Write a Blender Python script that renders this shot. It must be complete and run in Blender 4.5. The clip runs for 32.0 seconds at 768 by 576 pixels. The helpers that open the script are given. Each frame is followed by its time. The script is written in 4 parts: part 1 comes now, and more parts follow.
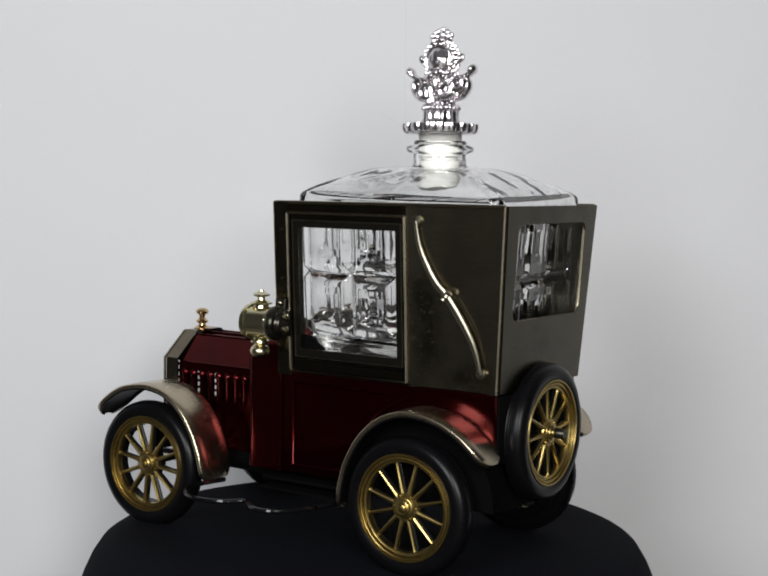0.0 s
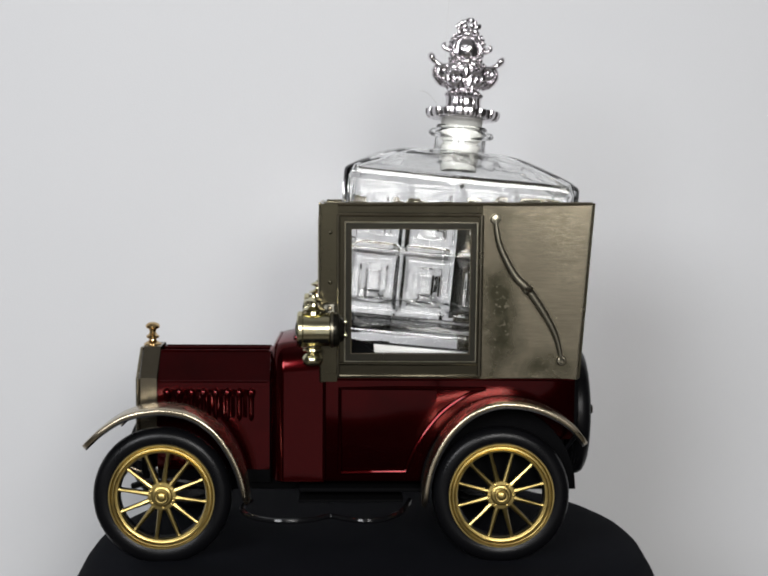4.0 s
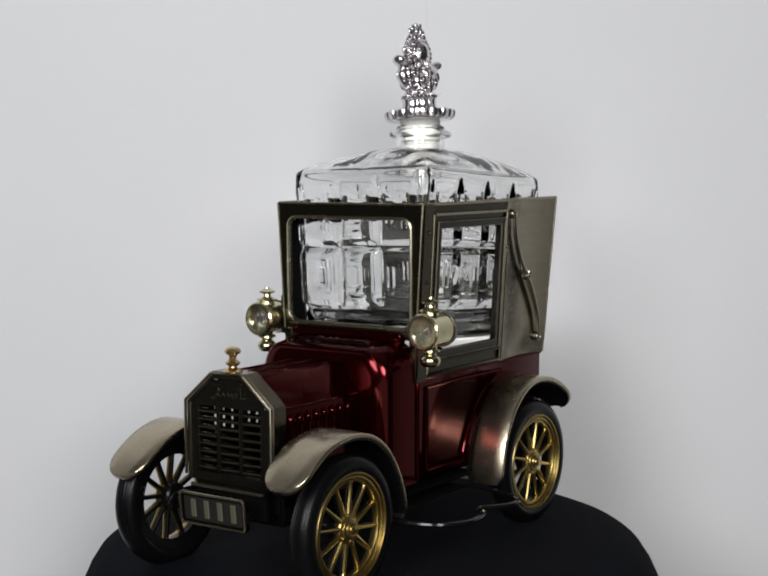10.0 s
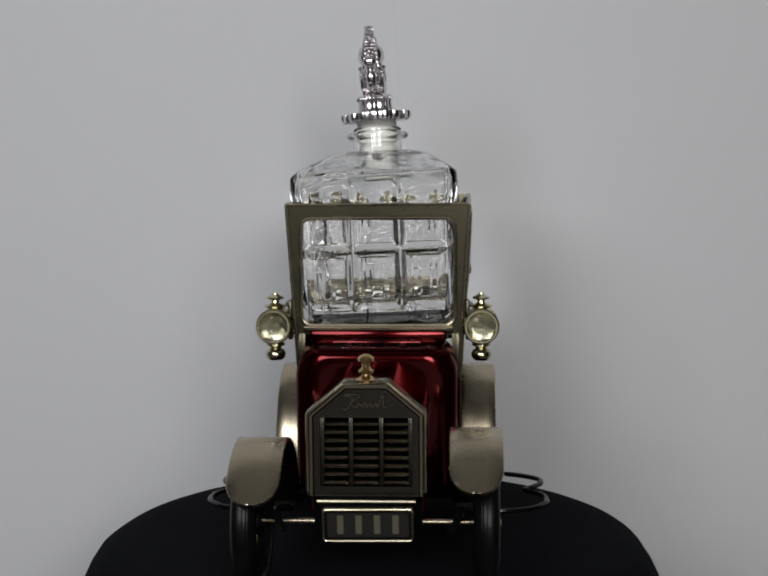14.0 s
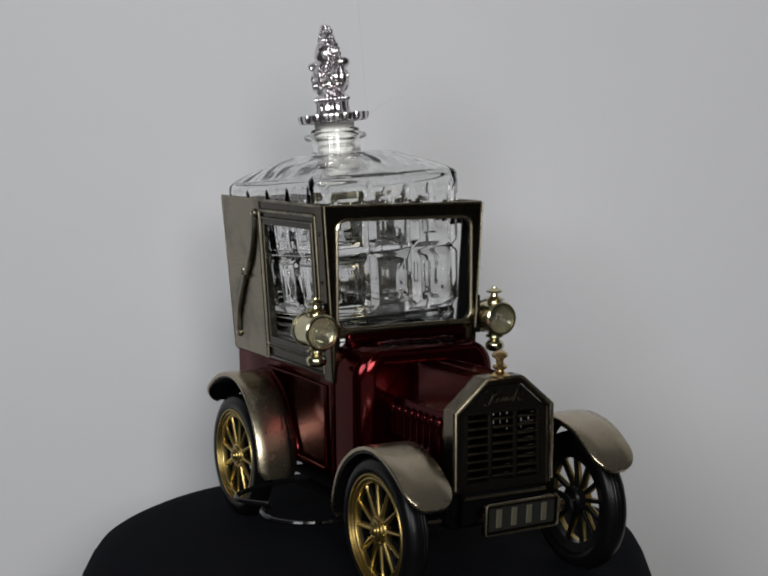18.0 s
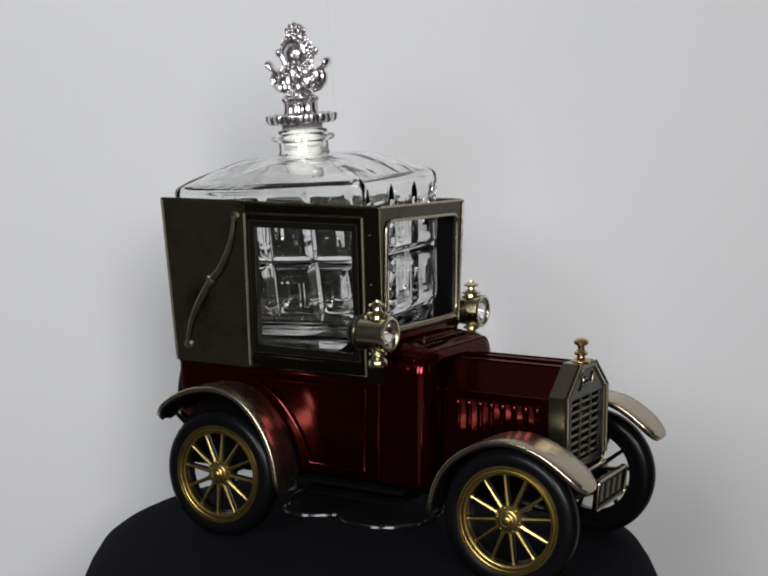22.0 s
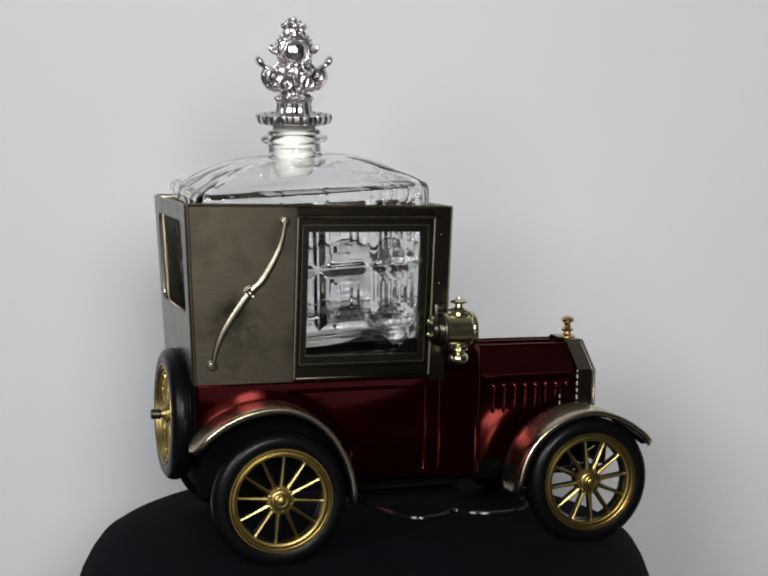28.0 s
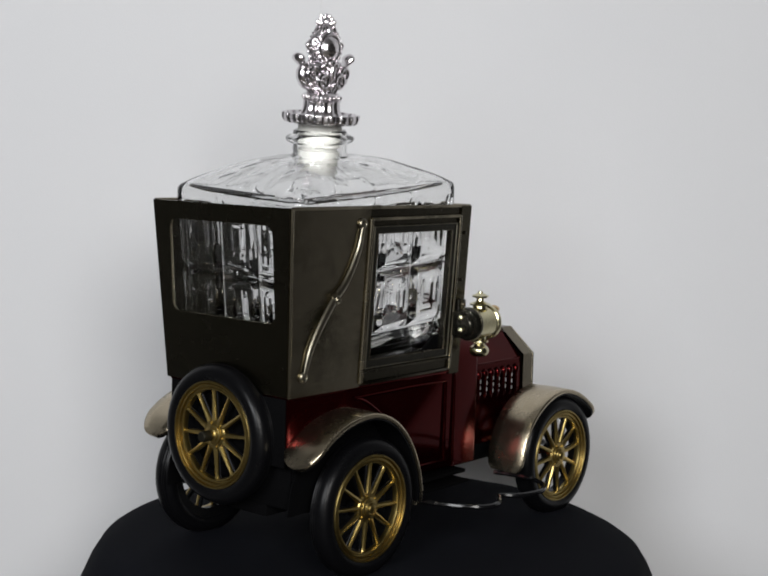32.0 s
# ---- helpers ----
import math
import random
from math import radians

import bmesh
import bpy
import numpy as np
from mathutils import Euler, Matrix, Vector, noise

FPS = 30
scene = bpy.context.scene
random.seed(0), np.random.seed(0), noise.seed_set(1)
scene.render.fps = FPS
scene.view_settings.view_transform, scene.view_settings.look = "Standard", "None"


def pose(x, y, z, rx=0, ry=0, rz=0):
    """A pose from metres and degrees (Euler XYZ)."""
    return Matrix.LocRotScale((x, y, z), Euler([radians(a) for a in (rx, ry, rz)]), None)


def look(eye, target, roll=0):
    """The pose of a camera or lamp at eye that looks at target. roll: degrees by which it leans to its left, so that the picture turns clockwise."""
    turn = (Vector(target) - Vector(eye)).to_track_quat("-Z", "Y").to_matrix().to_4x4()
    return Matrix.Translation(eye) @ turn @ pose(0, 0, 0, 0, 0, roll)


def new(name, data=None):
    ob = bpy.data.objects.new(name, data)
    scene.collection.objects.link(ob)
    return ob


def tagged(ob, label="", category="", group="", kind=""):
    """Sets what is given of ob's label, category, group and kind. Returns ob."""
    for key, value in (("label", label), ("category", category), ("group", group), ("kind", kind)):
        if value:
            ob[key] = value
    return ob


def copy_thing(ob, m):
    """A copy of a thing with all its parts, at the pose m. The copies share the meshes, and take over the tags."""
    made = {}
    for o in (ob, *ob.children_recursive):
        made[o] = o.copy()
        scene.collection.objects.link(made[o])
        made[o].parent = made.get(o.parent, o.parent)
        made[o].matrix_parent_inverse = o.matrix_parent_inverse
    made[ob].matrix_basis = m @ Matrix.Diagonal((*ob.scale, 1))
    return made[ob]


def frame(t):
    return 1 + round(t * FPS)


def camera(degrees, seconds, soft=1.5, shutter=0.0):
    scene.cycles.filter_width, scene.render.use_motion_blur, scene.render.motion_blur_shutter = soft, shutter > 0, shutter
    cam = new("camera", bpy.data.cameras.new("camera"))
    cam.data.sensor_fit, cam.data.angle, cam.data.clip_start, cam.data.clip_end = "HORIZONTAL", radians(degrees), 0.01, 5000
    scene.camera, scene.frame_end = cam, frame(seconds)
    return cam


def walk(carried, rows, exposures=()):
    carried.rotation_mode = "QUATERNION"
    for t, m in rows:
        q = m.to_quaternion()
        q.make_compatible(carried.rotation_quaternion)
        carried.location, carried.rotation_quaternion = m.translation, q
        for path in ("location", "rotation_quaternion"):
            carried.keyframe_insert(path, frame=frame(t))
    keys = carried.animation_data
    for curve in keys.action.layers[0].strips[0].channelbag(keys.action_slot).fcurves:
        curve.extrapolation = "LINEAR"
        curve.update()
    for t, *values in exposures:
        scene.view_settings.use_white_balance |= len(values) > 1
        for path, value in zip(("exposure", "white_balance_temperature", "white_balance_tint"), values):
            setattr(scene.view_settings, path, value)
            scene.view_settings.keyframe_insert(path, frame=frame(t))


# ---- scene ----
# The camera stands still; a turntable carries the model car round in front of it.
EYE = (0.0, -0.7, 0.1928)
AIM = (EYE[0] + math.sin(radians(0.450)), EYE[1] + math.cos(radians(0.450)), EYE[2] - math.tan(radians(5.556)))
VIEW = look(EYE, AIM, 0.603)
cam = camera(31.42, 32.0, 2.0)
walk(cam, [(0, VIEW), (32, VIEW)],
     [(0, 0.05), (6, 0.08), (9, 0.06), (10, 0.02), (11, -0.2), (13, -0.55), (15, -0.68), (17, -0.66), (18, -0.50), (19, -0.30), (20, -0.2), (21, -0.13), (23, -0.07), (28, -0.05), (32, 0.0)])

# ---- light ----
world = bpy.data.worlds.new("room_air")
world.use_nodes = True
world.node_tree.nodes["Background"].inputs[0].default_value = (0.6, 0.65, 0.75, 1)
world.node_tree.nodes["Background"].inputs[1].default_value = 0.05
scene.world = world


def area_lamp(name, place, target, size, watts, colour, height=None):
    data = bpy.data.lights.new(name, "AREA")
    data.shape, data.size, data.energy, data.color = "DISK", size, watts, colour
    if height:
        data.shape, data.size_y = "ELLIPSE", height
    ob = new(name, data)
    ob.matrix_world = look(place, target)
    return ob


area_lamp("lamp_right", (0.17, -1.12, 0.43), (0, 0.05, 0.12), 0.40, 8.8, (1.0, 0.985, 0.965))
# Unseen low fill, added so that the car's side panels catch a glow.
area_lamp("low_fill", (0.16, -1.12, -0.12), (0, 0.05, 0.12), 1.10, 0.5, (1.0, 0.985, 0.965), 0.44)
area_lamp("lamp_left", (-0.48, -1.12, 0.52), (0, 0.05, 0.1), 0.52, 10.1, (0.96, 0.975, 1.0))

# ---- materials ----


def material(name, colour, rough=0.5, metal=0.0, grain=0.0, grain_scale=400.0, bump=0.0, spread=0.0, stretch=(1, 1, 1),
             coat=0.0, spec=0.5, stain=0.0, stain_scale=60.0, stain_colour=None, tint=None, specks=0.0):
    """A surface with fine grain (colour, roughness and relief) and larger stains, in object space."""
    m = bpy.data.materials.new(name)
    m.use_nodes = True
    nodes, links = m.node_tree.nodes, m.node_tree.links
    b = nodes["Principled BSDF"]
    b.inputs["Metallic"].default_value = metal
    b.inputs["Roughness"].default_value = rough
    b.inputs["Coat Weight"].default_value = coat
    b.inputs["Specular IOR Level"].default_value = spec
    b.inputs["Coat Roughness"].default_value = 0.07
    if tint:
        b.inputs["Specular Tint"].default_value = (*tint, 1)
    geo = nodes.new("ShaderNodeTexCoord")
    mp = nodes.new("ShaderNodeMapping")
    mp.inputs["Scale"].default_value = stretch
    links.new(geo.outputs["Object"], mp.inputs[0])
    fine = nodes.new("ShaderNodeTexNoise")
    fine.inputs["Scale"].default_value, fine.inputs["Detail"].default_value = grain_scale, 4
    links.new(mp.outputs[0], fine.inputs["Vector"])
    wide = nodes.new("ShaderNodeTexNoise")
    wide.inputs["Scale"].default_value, wide.inputs["Detail"].default_value = stain_scale, 5
    links.new(geo.outputs["Object"], wide.inputs["Vector"])
    dark = [c * (1 - grain) for c in colour]
    light = [min(1, c * (1 + grain)) for c in colour]
    ramp = nodes.new("ShaderNodeMix")
    ramp.data_type = "RGBA"
    ramp.inputs[6].default_value, ramp.inputs[7].default_value = (*dark, 1), (*light, 1)
    links.new(fine.outputs["Fac"], ramp.inputs[0])
    last = ramp.outputs[2]
    if stain:
        tone = nodes.new("ShaderNodeValToRGB")
        tone.color_ramp.elements[0].position, tone.color_ramp.elements[1].position = 0.48, 0.7
        tone.color_ramp.elements[1].color = (stain, stain, stain, 1)
        tone.color_ramp.elements[0].color = (0, 0, 0, 1)
        links.new(wide.outputs["Fac"], tone.inputs[0])
        mix = nodes.new("ShaderNodeMix")
        mix.data_type = "RGBA"
        links.new(tone.outputs[0], mix.inputs[0])
        links.new(last, mix.inputs[6])
        mix.inputs[7].default_value = (*(stain_colour or [c * 0.4 for c in colour]), 1)
        last = mix.outputs[2]
    if specks:
        dots = nodes.new("ShaderNodeTexNoise")
        dots.inputs["Scale"].default_value, dots.inputs["Detail"].default_value = 420, 3
        links.new(geo.outputs["Object"], dots.inputs["Vector"])
        where = nodes.new("ShaderNodeTexNoise")
        where.inputs["Scale"].default_value, where.inputs["Detail"].default_value = 38, 2
        links.new(geo.outputs["Object"], where.inputs["Vector"])
        cut, mask = nodes.new("ShaderNodeMapRange"), nodes.new("ShaderNodeMapRange")
        cut.inputs[1].default_value, cut.inputs[2].default_value = 0.60, 0.68
        mask.inputs[1].default_value, mask.inputs[2].default_value, mask.inputs[4].default_value = 0.5, 0.65, specks
        links.new(dots.outputs["Fac"], cut.inputs[0])
        links.new(where.outputs["Fac"], mask.inputs[0])
        both = nodes.new("ShaderNodeMath")
        both.operation = "MULTIPLY"
        links.new(cut.outputs[0], both.inputs[0])
        links.new(mask.outputs[0], both.inputs[1])
        mix = nodes.new("ShaderNodeMix")
        mix.data_type = "RGBA"
        links.new(both.outputs[0], mix.inputs[0])
        links.new(last, mix.inputs[6])
        mix.inputs[7].default_value = (*[min(1, c * 1.7 + 0.05) for c in colour], 1)
        last = mix.outputs[2]
    links.new(last, b.inputs["Base Color"])
    if spread:
        r = nodes.new("ShaderNodeMapRange")
        r.inputs[3].default_value, r.inputs[4].default_value = max(0.02, rough - spread), rough + spread
        links.new(wide.outputs["Fac"], r.inputs[0])
        links.new(r.outputs[0], b.inputs["Roughness"])
    if bump:
        bp = nodes.new("ShaderNodeBump")
        bp.inputs["Strength"].default_value, bp.inputs["Distance"].default_value = bump, 0.0004
        links.new(fine.outputs["Fac"], bp.inputs["Height"])
        links.new(bp.outputs[0], b.inputs["Normal"])
    return m


WALL = material("painted_wall", (0.66, 0.665, 0.68), 0.75, grain=0.015, grain_scale=900, bump=0.15, stain=0.12, stain_scale=5, stain_colour=(0.58, 0.59, 0.62))
# Tones of the unseen room surfaces, chosen for what metal and glass reflect.
BOARDS = material("unseen_floor_tone", (0.2, 0.18, 0.15), 0.6, grain=0.1, grain_scale=40)
SHADE_ROOM = material("unseen_south_tone", (0.06, 0.056, 0.052), 0.8, grain=0.05, grain_scale=50)
ROOM = material("unseen_east_tone", (0.05, 0.047, 0.044), 0.8, grain=0.05, grain_scale=50)
OVERHEAD = material("unseen_ceiling_tone", (0.5, 0.5, 0.5), 0.8, grain=0.03, grain_scale=50)
PALE_ROOM = material("unseen_west_tone", (0.12, 0.12, 0.12), 0.8, grain=0.03, grain_scale=50)
CLOTH = material("navy_black_cloth", (0.0036, 0.0041, 0.0062), 0.9, spec=0.06, grain=0.35, grain_scale=2500, bump=0.5, stain=0.6, stain_scale=14, stain_colour=(0.0056, 0.0062, 0.0094))
BRONZE = material("brushed_bronze", (0.25, 0.22, 0.16), 0.25, 1.0, grain=0.42, grain_scale=260, bump=0.13, spread=0.1, stretch=(0.5, 0.5, 14), stain=1.0, stain_scale=36, stain_colour=(0.06, 0.056, 0.036), specks=0.3)
SHEET = material("antique_bronze_sheet", (0.075, 0.067, 0.045), 0.26, 1.0, grain=0.22, grain_scale=200, bump=0.05, spread=0.07, stretch=(0.6, 0.6, 8), stain=0.7, stain_scale=45, stain_colour=(0.048, 0.043, 0.029), specks=0.3)
DARK_BRONZE = material("antique_dark_bronze", (0.05, 0.0445, 0.031), 0.26, 1.0, grain=0.25, grain_scale=180, bump=0.05, spread=0.06, stretch=(0.6, 0.6, 8), stain=0.7, stain_scale=60, stain_colour=(0.05, 0.044, 0.03))
LANDAU = material("aged_bronze_bar", (0.25, 0.23, 0.178), 0.3, 1.0, grain=0.15, grain_scale=400, bump=0.08, spread=0.06, stain=0.7, stain_scale=90, stain_colour=(0.13, 0.115, 0.075))
# Paler metal of worn edges, also of the highlights on the windscreen frame.
PALE = material("worn_and_highlight_bronze", (0.39, 0.345, 0.25), 0.26, 1.0, grain=0.1, grain_scale=500, spread=0.05)
NICKEL = material("brushed_nickel_bronze", (0.44, 0.38, 0.278), 0.27, 1.0, grain=0.1, grain_scale=300, bump=0.08, spread=0.06, stretch=(1, 6, 1), stain=0.35, stain_scale=70, stain_colour=(0.30, 0.24, 0.16))
BRASS = material("polished_brass", (0.60, 0.56, 0.37), 0.19, 1.0, grain=0.06, grain_scale=500, spread=0.05, stain=0.3, stain_scale=160, stain_colour=(0.5, 0.4, 0.2))
COPPER = material("turned_copper_brass", (0.62, 0.44, 0.22), 0.24, 1.0, grain=0.08, spread=0.05)
GOLD = material("satin_gold", (0.41, 0.31, 0.112), 0.33, 1.0, grain=0.16, grain_scale=700, bump=0.1, spread=0.09, stain=0.6, stain_scale=150, stain_colour=(0.17, 0.125, 0.045))
RED = material("candy_red_paint", (0.058, 0.0027, 0.0035), 0.15, 0.94, grain=0.16, grain_scale=900, spread=0.06, coat=0.2, stain=0.6, stain_scale=40, stain_colour=(0.034, 0.0019, 0.0025), tint=(0.45, 0.12, 0.14))
RUBBER = material("black_rubber", (0.0028, 0.0028, 0.0033), 0.3, spec=0.14, grain=0.3, grain_scale=900, bump=0.15, spread=0.1)
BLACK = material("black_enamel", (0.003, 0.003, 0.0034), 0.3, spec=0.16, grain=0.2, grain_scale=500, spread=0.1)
GLOSS = material("wet_black_gloss", (0.004, 0.004, 0.0045), 0.14, spec=0.3, grain=0.2, grain_scale=500, spread=0.05)
CHROME = material("chrome_plate", (0.78, 0.75, 0.77), 0.21, 1.0, grain=0.08, grain_scale=520, bump=0.42, spread=0.06, stain=0.45, stain_scale=260, stain_colour=(0.55, 0.52, 0.53))
MATT = material("matt_black", (0.0022, 0.0022, 0.0025), 0.8, spec=0.03, grain=0.2)
SHELL = material("aged_bronze_shell", (0.17, 0.147, 0.108), 0.24, 1.0, grain=0.15, grain_scale=300, bump=0.06, spread=0.06, stain=0.6, stain_scale=70, stain_colour=(0.13, 0.11, 0.075))
GRILLE = material("blackened_bronze", (0.04, 0.038, 0.03), 0.24, 0.9, grain=0.25, grain_scale=350, bump=0.12, spread=0.08, stain=0.5, stain_scale=90, stain_colour=(0.035, 0.032, 0.024))
GUNMETAL = material("dark_bronze", (0.05, 0.046, 0.034), 0.32, 0.9, grain=0.2, grain_scale=400, bump=0.1)
# Bright white of the reflector surfaces added below the bottle.
TRAY = material("white_tray_reflector", (0.72, 0.72, 0.70), 0.4, grain=0.04, grain_scale=300)
CORK = material("white_plastic", (0.36, 0.36, 0.34), 0.75, spec=0.05, grain=0.03, grain_scale=500)
HAIR = material("grey_fibre", (0.55, 0.55, 0.55), 0.5, grain=0.1)
DUST = material("pale_dust", (0.3, 0.28, 0.27), 0.9, grain=0.3, grain_scale=900)
PLATE = material("plate_black", (0.010, 0.010, 0.009), 0.7, spec=0.15, grain=0.2)
FIGURE = material("cream_figure", (0.085, 0.08, 0.052), 0.5, 0.3, grain=0.1)
REFLECTOR = material("lamp_reflector", (0.42, 0.40, 0.31), 0.2, 1.0, grain=0.05, spread=0.04)


def glass_material(name, tint, bump):
    m = bpy.data.materials.new(name)
    m.use_nodes = True
    nodes, links = m.node_tree.nodes, m.node_tree.links
    b = nodes["Principled BSDF"]
    b.inputs["Base Color"].default_value = (*tint, 1)
    b.inputs["Transmission Weight"].default_value = 1.0
    b.inputs["Roughness"].default_value = 0.0
    b.inputs["IOR"].default_value = 1.48
    if bump:
        n = nodes.new("ShaderNodeTexNoise")
        n.inputs["Scale"].default_value, n.inputs["Detail"].default_value = 68, 1.5
        geo = nodes.new("ShaderNodeTexCoord")
        links.new(geo.outputs["Object"], n.inputs["Vector"])
        bp = nodes.new("ShaderNodeBump")
        bp.inputs["Strength"].default_value, bp.inputs["Distance"].default_value = bump, 0.002
        links.new(n.outputs["Fac"], bp.inputs["Height"])
        links.new(bp.outputs[0], b.inputs["Normal"])
    return m


GLASS = glass_material("pressed_glass", (0.99, 0.993, 0.99), 0.24)
LENS = glass_material("lamp_glass", (0.97, 0.97, 0.93), 0.1)

# ---- mesh helpers; lengths in millimetres ----
MM = 0.001


def part(name, bm, mat, parent, label="", smooth=35, kind=""):
    """Links a bmesh as one mesh object under a thing or a part."""
    bmesh.ops.recalc_face_normals(bm, faces=bm.faces)
    me = bpy.data.meshes.new(name)
    bm.to_mesh(me)
    bm.free()
    me.transform(Matrix.Scale(MM, 4))
    me.materials.append(mat)
    ob = new(name, me)
    if smooth:
        me.shade_smooth()
        me.set_sharp_from_angle(angle=radians(smooth))
    if parent:
        ob.parent = parent
    return tagged(ob, label, kind=kind)


def share(ob, m, parent):
    """Another object on the same mesh, for a repeated part."""
    twin = new(ob.name.split(".")[0], ob.data)
    twin.matrix_basis = m
    twin.parent = parent
    if "label" in ob:
        twin["label"] = ob["label"]
    return twin


def box(x0, x1, y0, y1, z0, z1, bevel=0.0, bm=None, seg=2):
    bm = bm or bmesh.new()
    vs = [bm.verts.new((x, y, z)) for x in (x0, x1) for y in (y0, y1) for z in (z0, z1)]
    fs = [bm.faces.new([vs[i] for i in q]) for q in ((0, 1, 3, 2), (4, 6, 7, 5), (0, 4, 5, 1), (2, 3, 7, 6), (0, 2, 6, 4), (1, 5, 7, 3))]
    if bevel:
        bmesh.ops.bevel(bm, geom=list({e for f in fs for e in f.edges}), offset=bevel, segments=seg, affect="EDGES", profile=0.5)
    return bm


def rings(loops, bm=None, close=True, caps=True):
    """Skins a row of equal loops of points."""
    bm = bm or bmesh.new()
    rows = [[bm.verts.new(p) for p in loop] for loop in loops]
    n = len(rows[0])
    for a, b in zip(rows, rows[1:]):
        for i in range(n if close else n - 1):
            j = (i + 1) % n
            bm.faces.new((a[i], a[j], b[j], b[i]))
    if caps and close:
        bm.faces.new(rows[0])
        bm.faces.new(rows[-1])
    return bm


def axis_frame(axis):
    return {"z": lambda r, a, h: (r * math.cos(a), r * math.sin(a), h),
            "y": lambda r, a, h: (r * math.cos(a), h, r * math.sin(a)),
            "x": lambda r, a, h: (h, r * math.cos(a), r * math.sin(a))}[axis]


def lathe(profile, centre=(0, 0, 0), axis="z", seg=32, bm=None, scale=(1, 1, 1), flute=None):
    """Turns (radius, height) round an axis; profiles that do not end on the axis are capped."""
    put = axis_frame(axis)
    loops = []
    for r, h in profile:
        loop = []
        for i in range(seg):
            a = 2 * math.pi * i / seg
            rr = max(r, 0.01) * (flute(i) if flute else 1)
            p = put(rr, a, h)
            loop.append(tuple(c + q * s for c, q, s in zip(centre, p, scale)))
        loops.append(loop)
    return rings(loops, bm)


def torus(profile_points, centre=(0, 0, 0), axis="z", seg=48, bm=None):
    """Turns a closed outline of (radius, height) round an axis."""
    put = axis_frame(axis)
    loops = []
    for i in range(seg + 1):
        a = 2 * math.pi * i / seg
        loops.append([tuple(c + q for c, q in zip(centre, put(r, a, h))) for r, h in profile_points])
    bm = bm or bmesh.new()
    rows = [[bm.verts.new(p) for p in loop] for loop in loops[:-1]]
    n = len(profile_points)
    for k in range(seg):
        a, b = rows[k], rows[(k + 1) % seg]
        for i in range(n):
            j = (i + 1) % n
            bm.faces.new((a[i], a[j], b[j], b[i]))
    return bm


def circle_outline(r, h, radius, n=10):
    return [(r + radius * math.cos(2 * math.pi * i / n), h + radius * math.sin(2 * math.pi * i / n)) for i in range(n)]


def smooth_path(points, steps=6, closed=False):
    """A Catmull-Rom curve through the points."""
    ps = [Vector(p) for p in points]
    n = len(ps)
    out = []
    for i in range(n if closed else n - 1):
        a, b = ps[i - 1] if closed or i else ps[0], ps[i]
        c, d = ps[(i + 1) % n], ps[(i + 2) % n] if closed or i + 2 < n else ps[-1]
        for k in range(steps):
            t = k / steps
            out.append(0.5 * (2 * b + (c - a) * t + (2 * a - 5 * b + 4 * c - d) * t * t + (3 * b - a - 3 * c + d) * t ** 3))
    if not closed:
        out.append(ps[-1])
    return out


def tube(path, radius, seg=8, closed=False, bm=None, flat=1.0, up=(0, 1, 0)):
    """A round or flattened rod along a path. radius may be a list."""
    ps = [Vector(p) for p in path]
    n = len(ps)
    loops = []
    for i, p in enumerate(ps):
        d = (ps[(i + 1) % n] - ps[i - 1]) if closed else (ps[min(i + 1, n - 1)] - ps[max(i - 1, 0)])
        d.normalize()
        u = Vector(up)
        if abs(u.dot(d)) > 0.95:
            u = Vector((1, 0, 0)) if abs(d.x) < 0.9 else Vector((0, 0, 1))
        s = d.cross(u).normalized()
        u = s.cross(d).normalized()
        r = radius[i] if isinstance(radius, (list, tuple)) else radius
        loops.append([p + s * r * math.cos(2 * math.pi * k / seg) + u * r * flat * math.sin(2 * math.pi * k / seg) for k in range(seg)])
    if closed:
        loops.append(loops[0])
        bm = bm or bmesh.new()
        rows = [[bm.verts.new(p) for p in loop] for loop in loops[:-1]]
        for k in range(n):
            a, b = rows[k], rows[(k + 1) % n]
            for i in range(seg):
                j = (i + 1) % seg
                bm.faces.new((a[i], a[j], b[j], b[i]))
        return bm
    return rings(loops, bm)


def round_rect(u0, u1, v0, v1, r, n=5):
    """A rectangle with rounded corners, anticlockwise from its lower right corner."""
    out = []
    for cu, cv, a0 in ((u1 - r, v0 + r, -90), (u1 - r, v1 - r, 0), (u0 + r, v1 - r, 90), (u0 + r, v0 + r, 180)):
        for k in range(n):
            a = radians(a0 + 90 * k / (n - 1))
            out.append((cu + r * math.cos(a), cv + r * math.sin(a)))
    return out


def framed_sheet(outer, hole, place, thick):
    """A sheet with an opening: outer and hole are equal loops in (u, v); place(u, v, depth) puts them in space."""
    bm = bmesh.new()
    loops = [[place(u, v, d) for u, v in loop] for loop, d in ((outer, 0), (hole, 0), (hole, -thick), (outer, -thick))]
    rows = [[bm.verts.new(p) for p in loop] for loop in loops]
    n = len(outer)
    for k in range(4):
        a, b = rows[k], rows[(k + 1) % 4]
        for i in range(n):
            j = (i + 1) % n
            bm.faces.new((a[i], a[j], b[j], b[i]))
    return bm


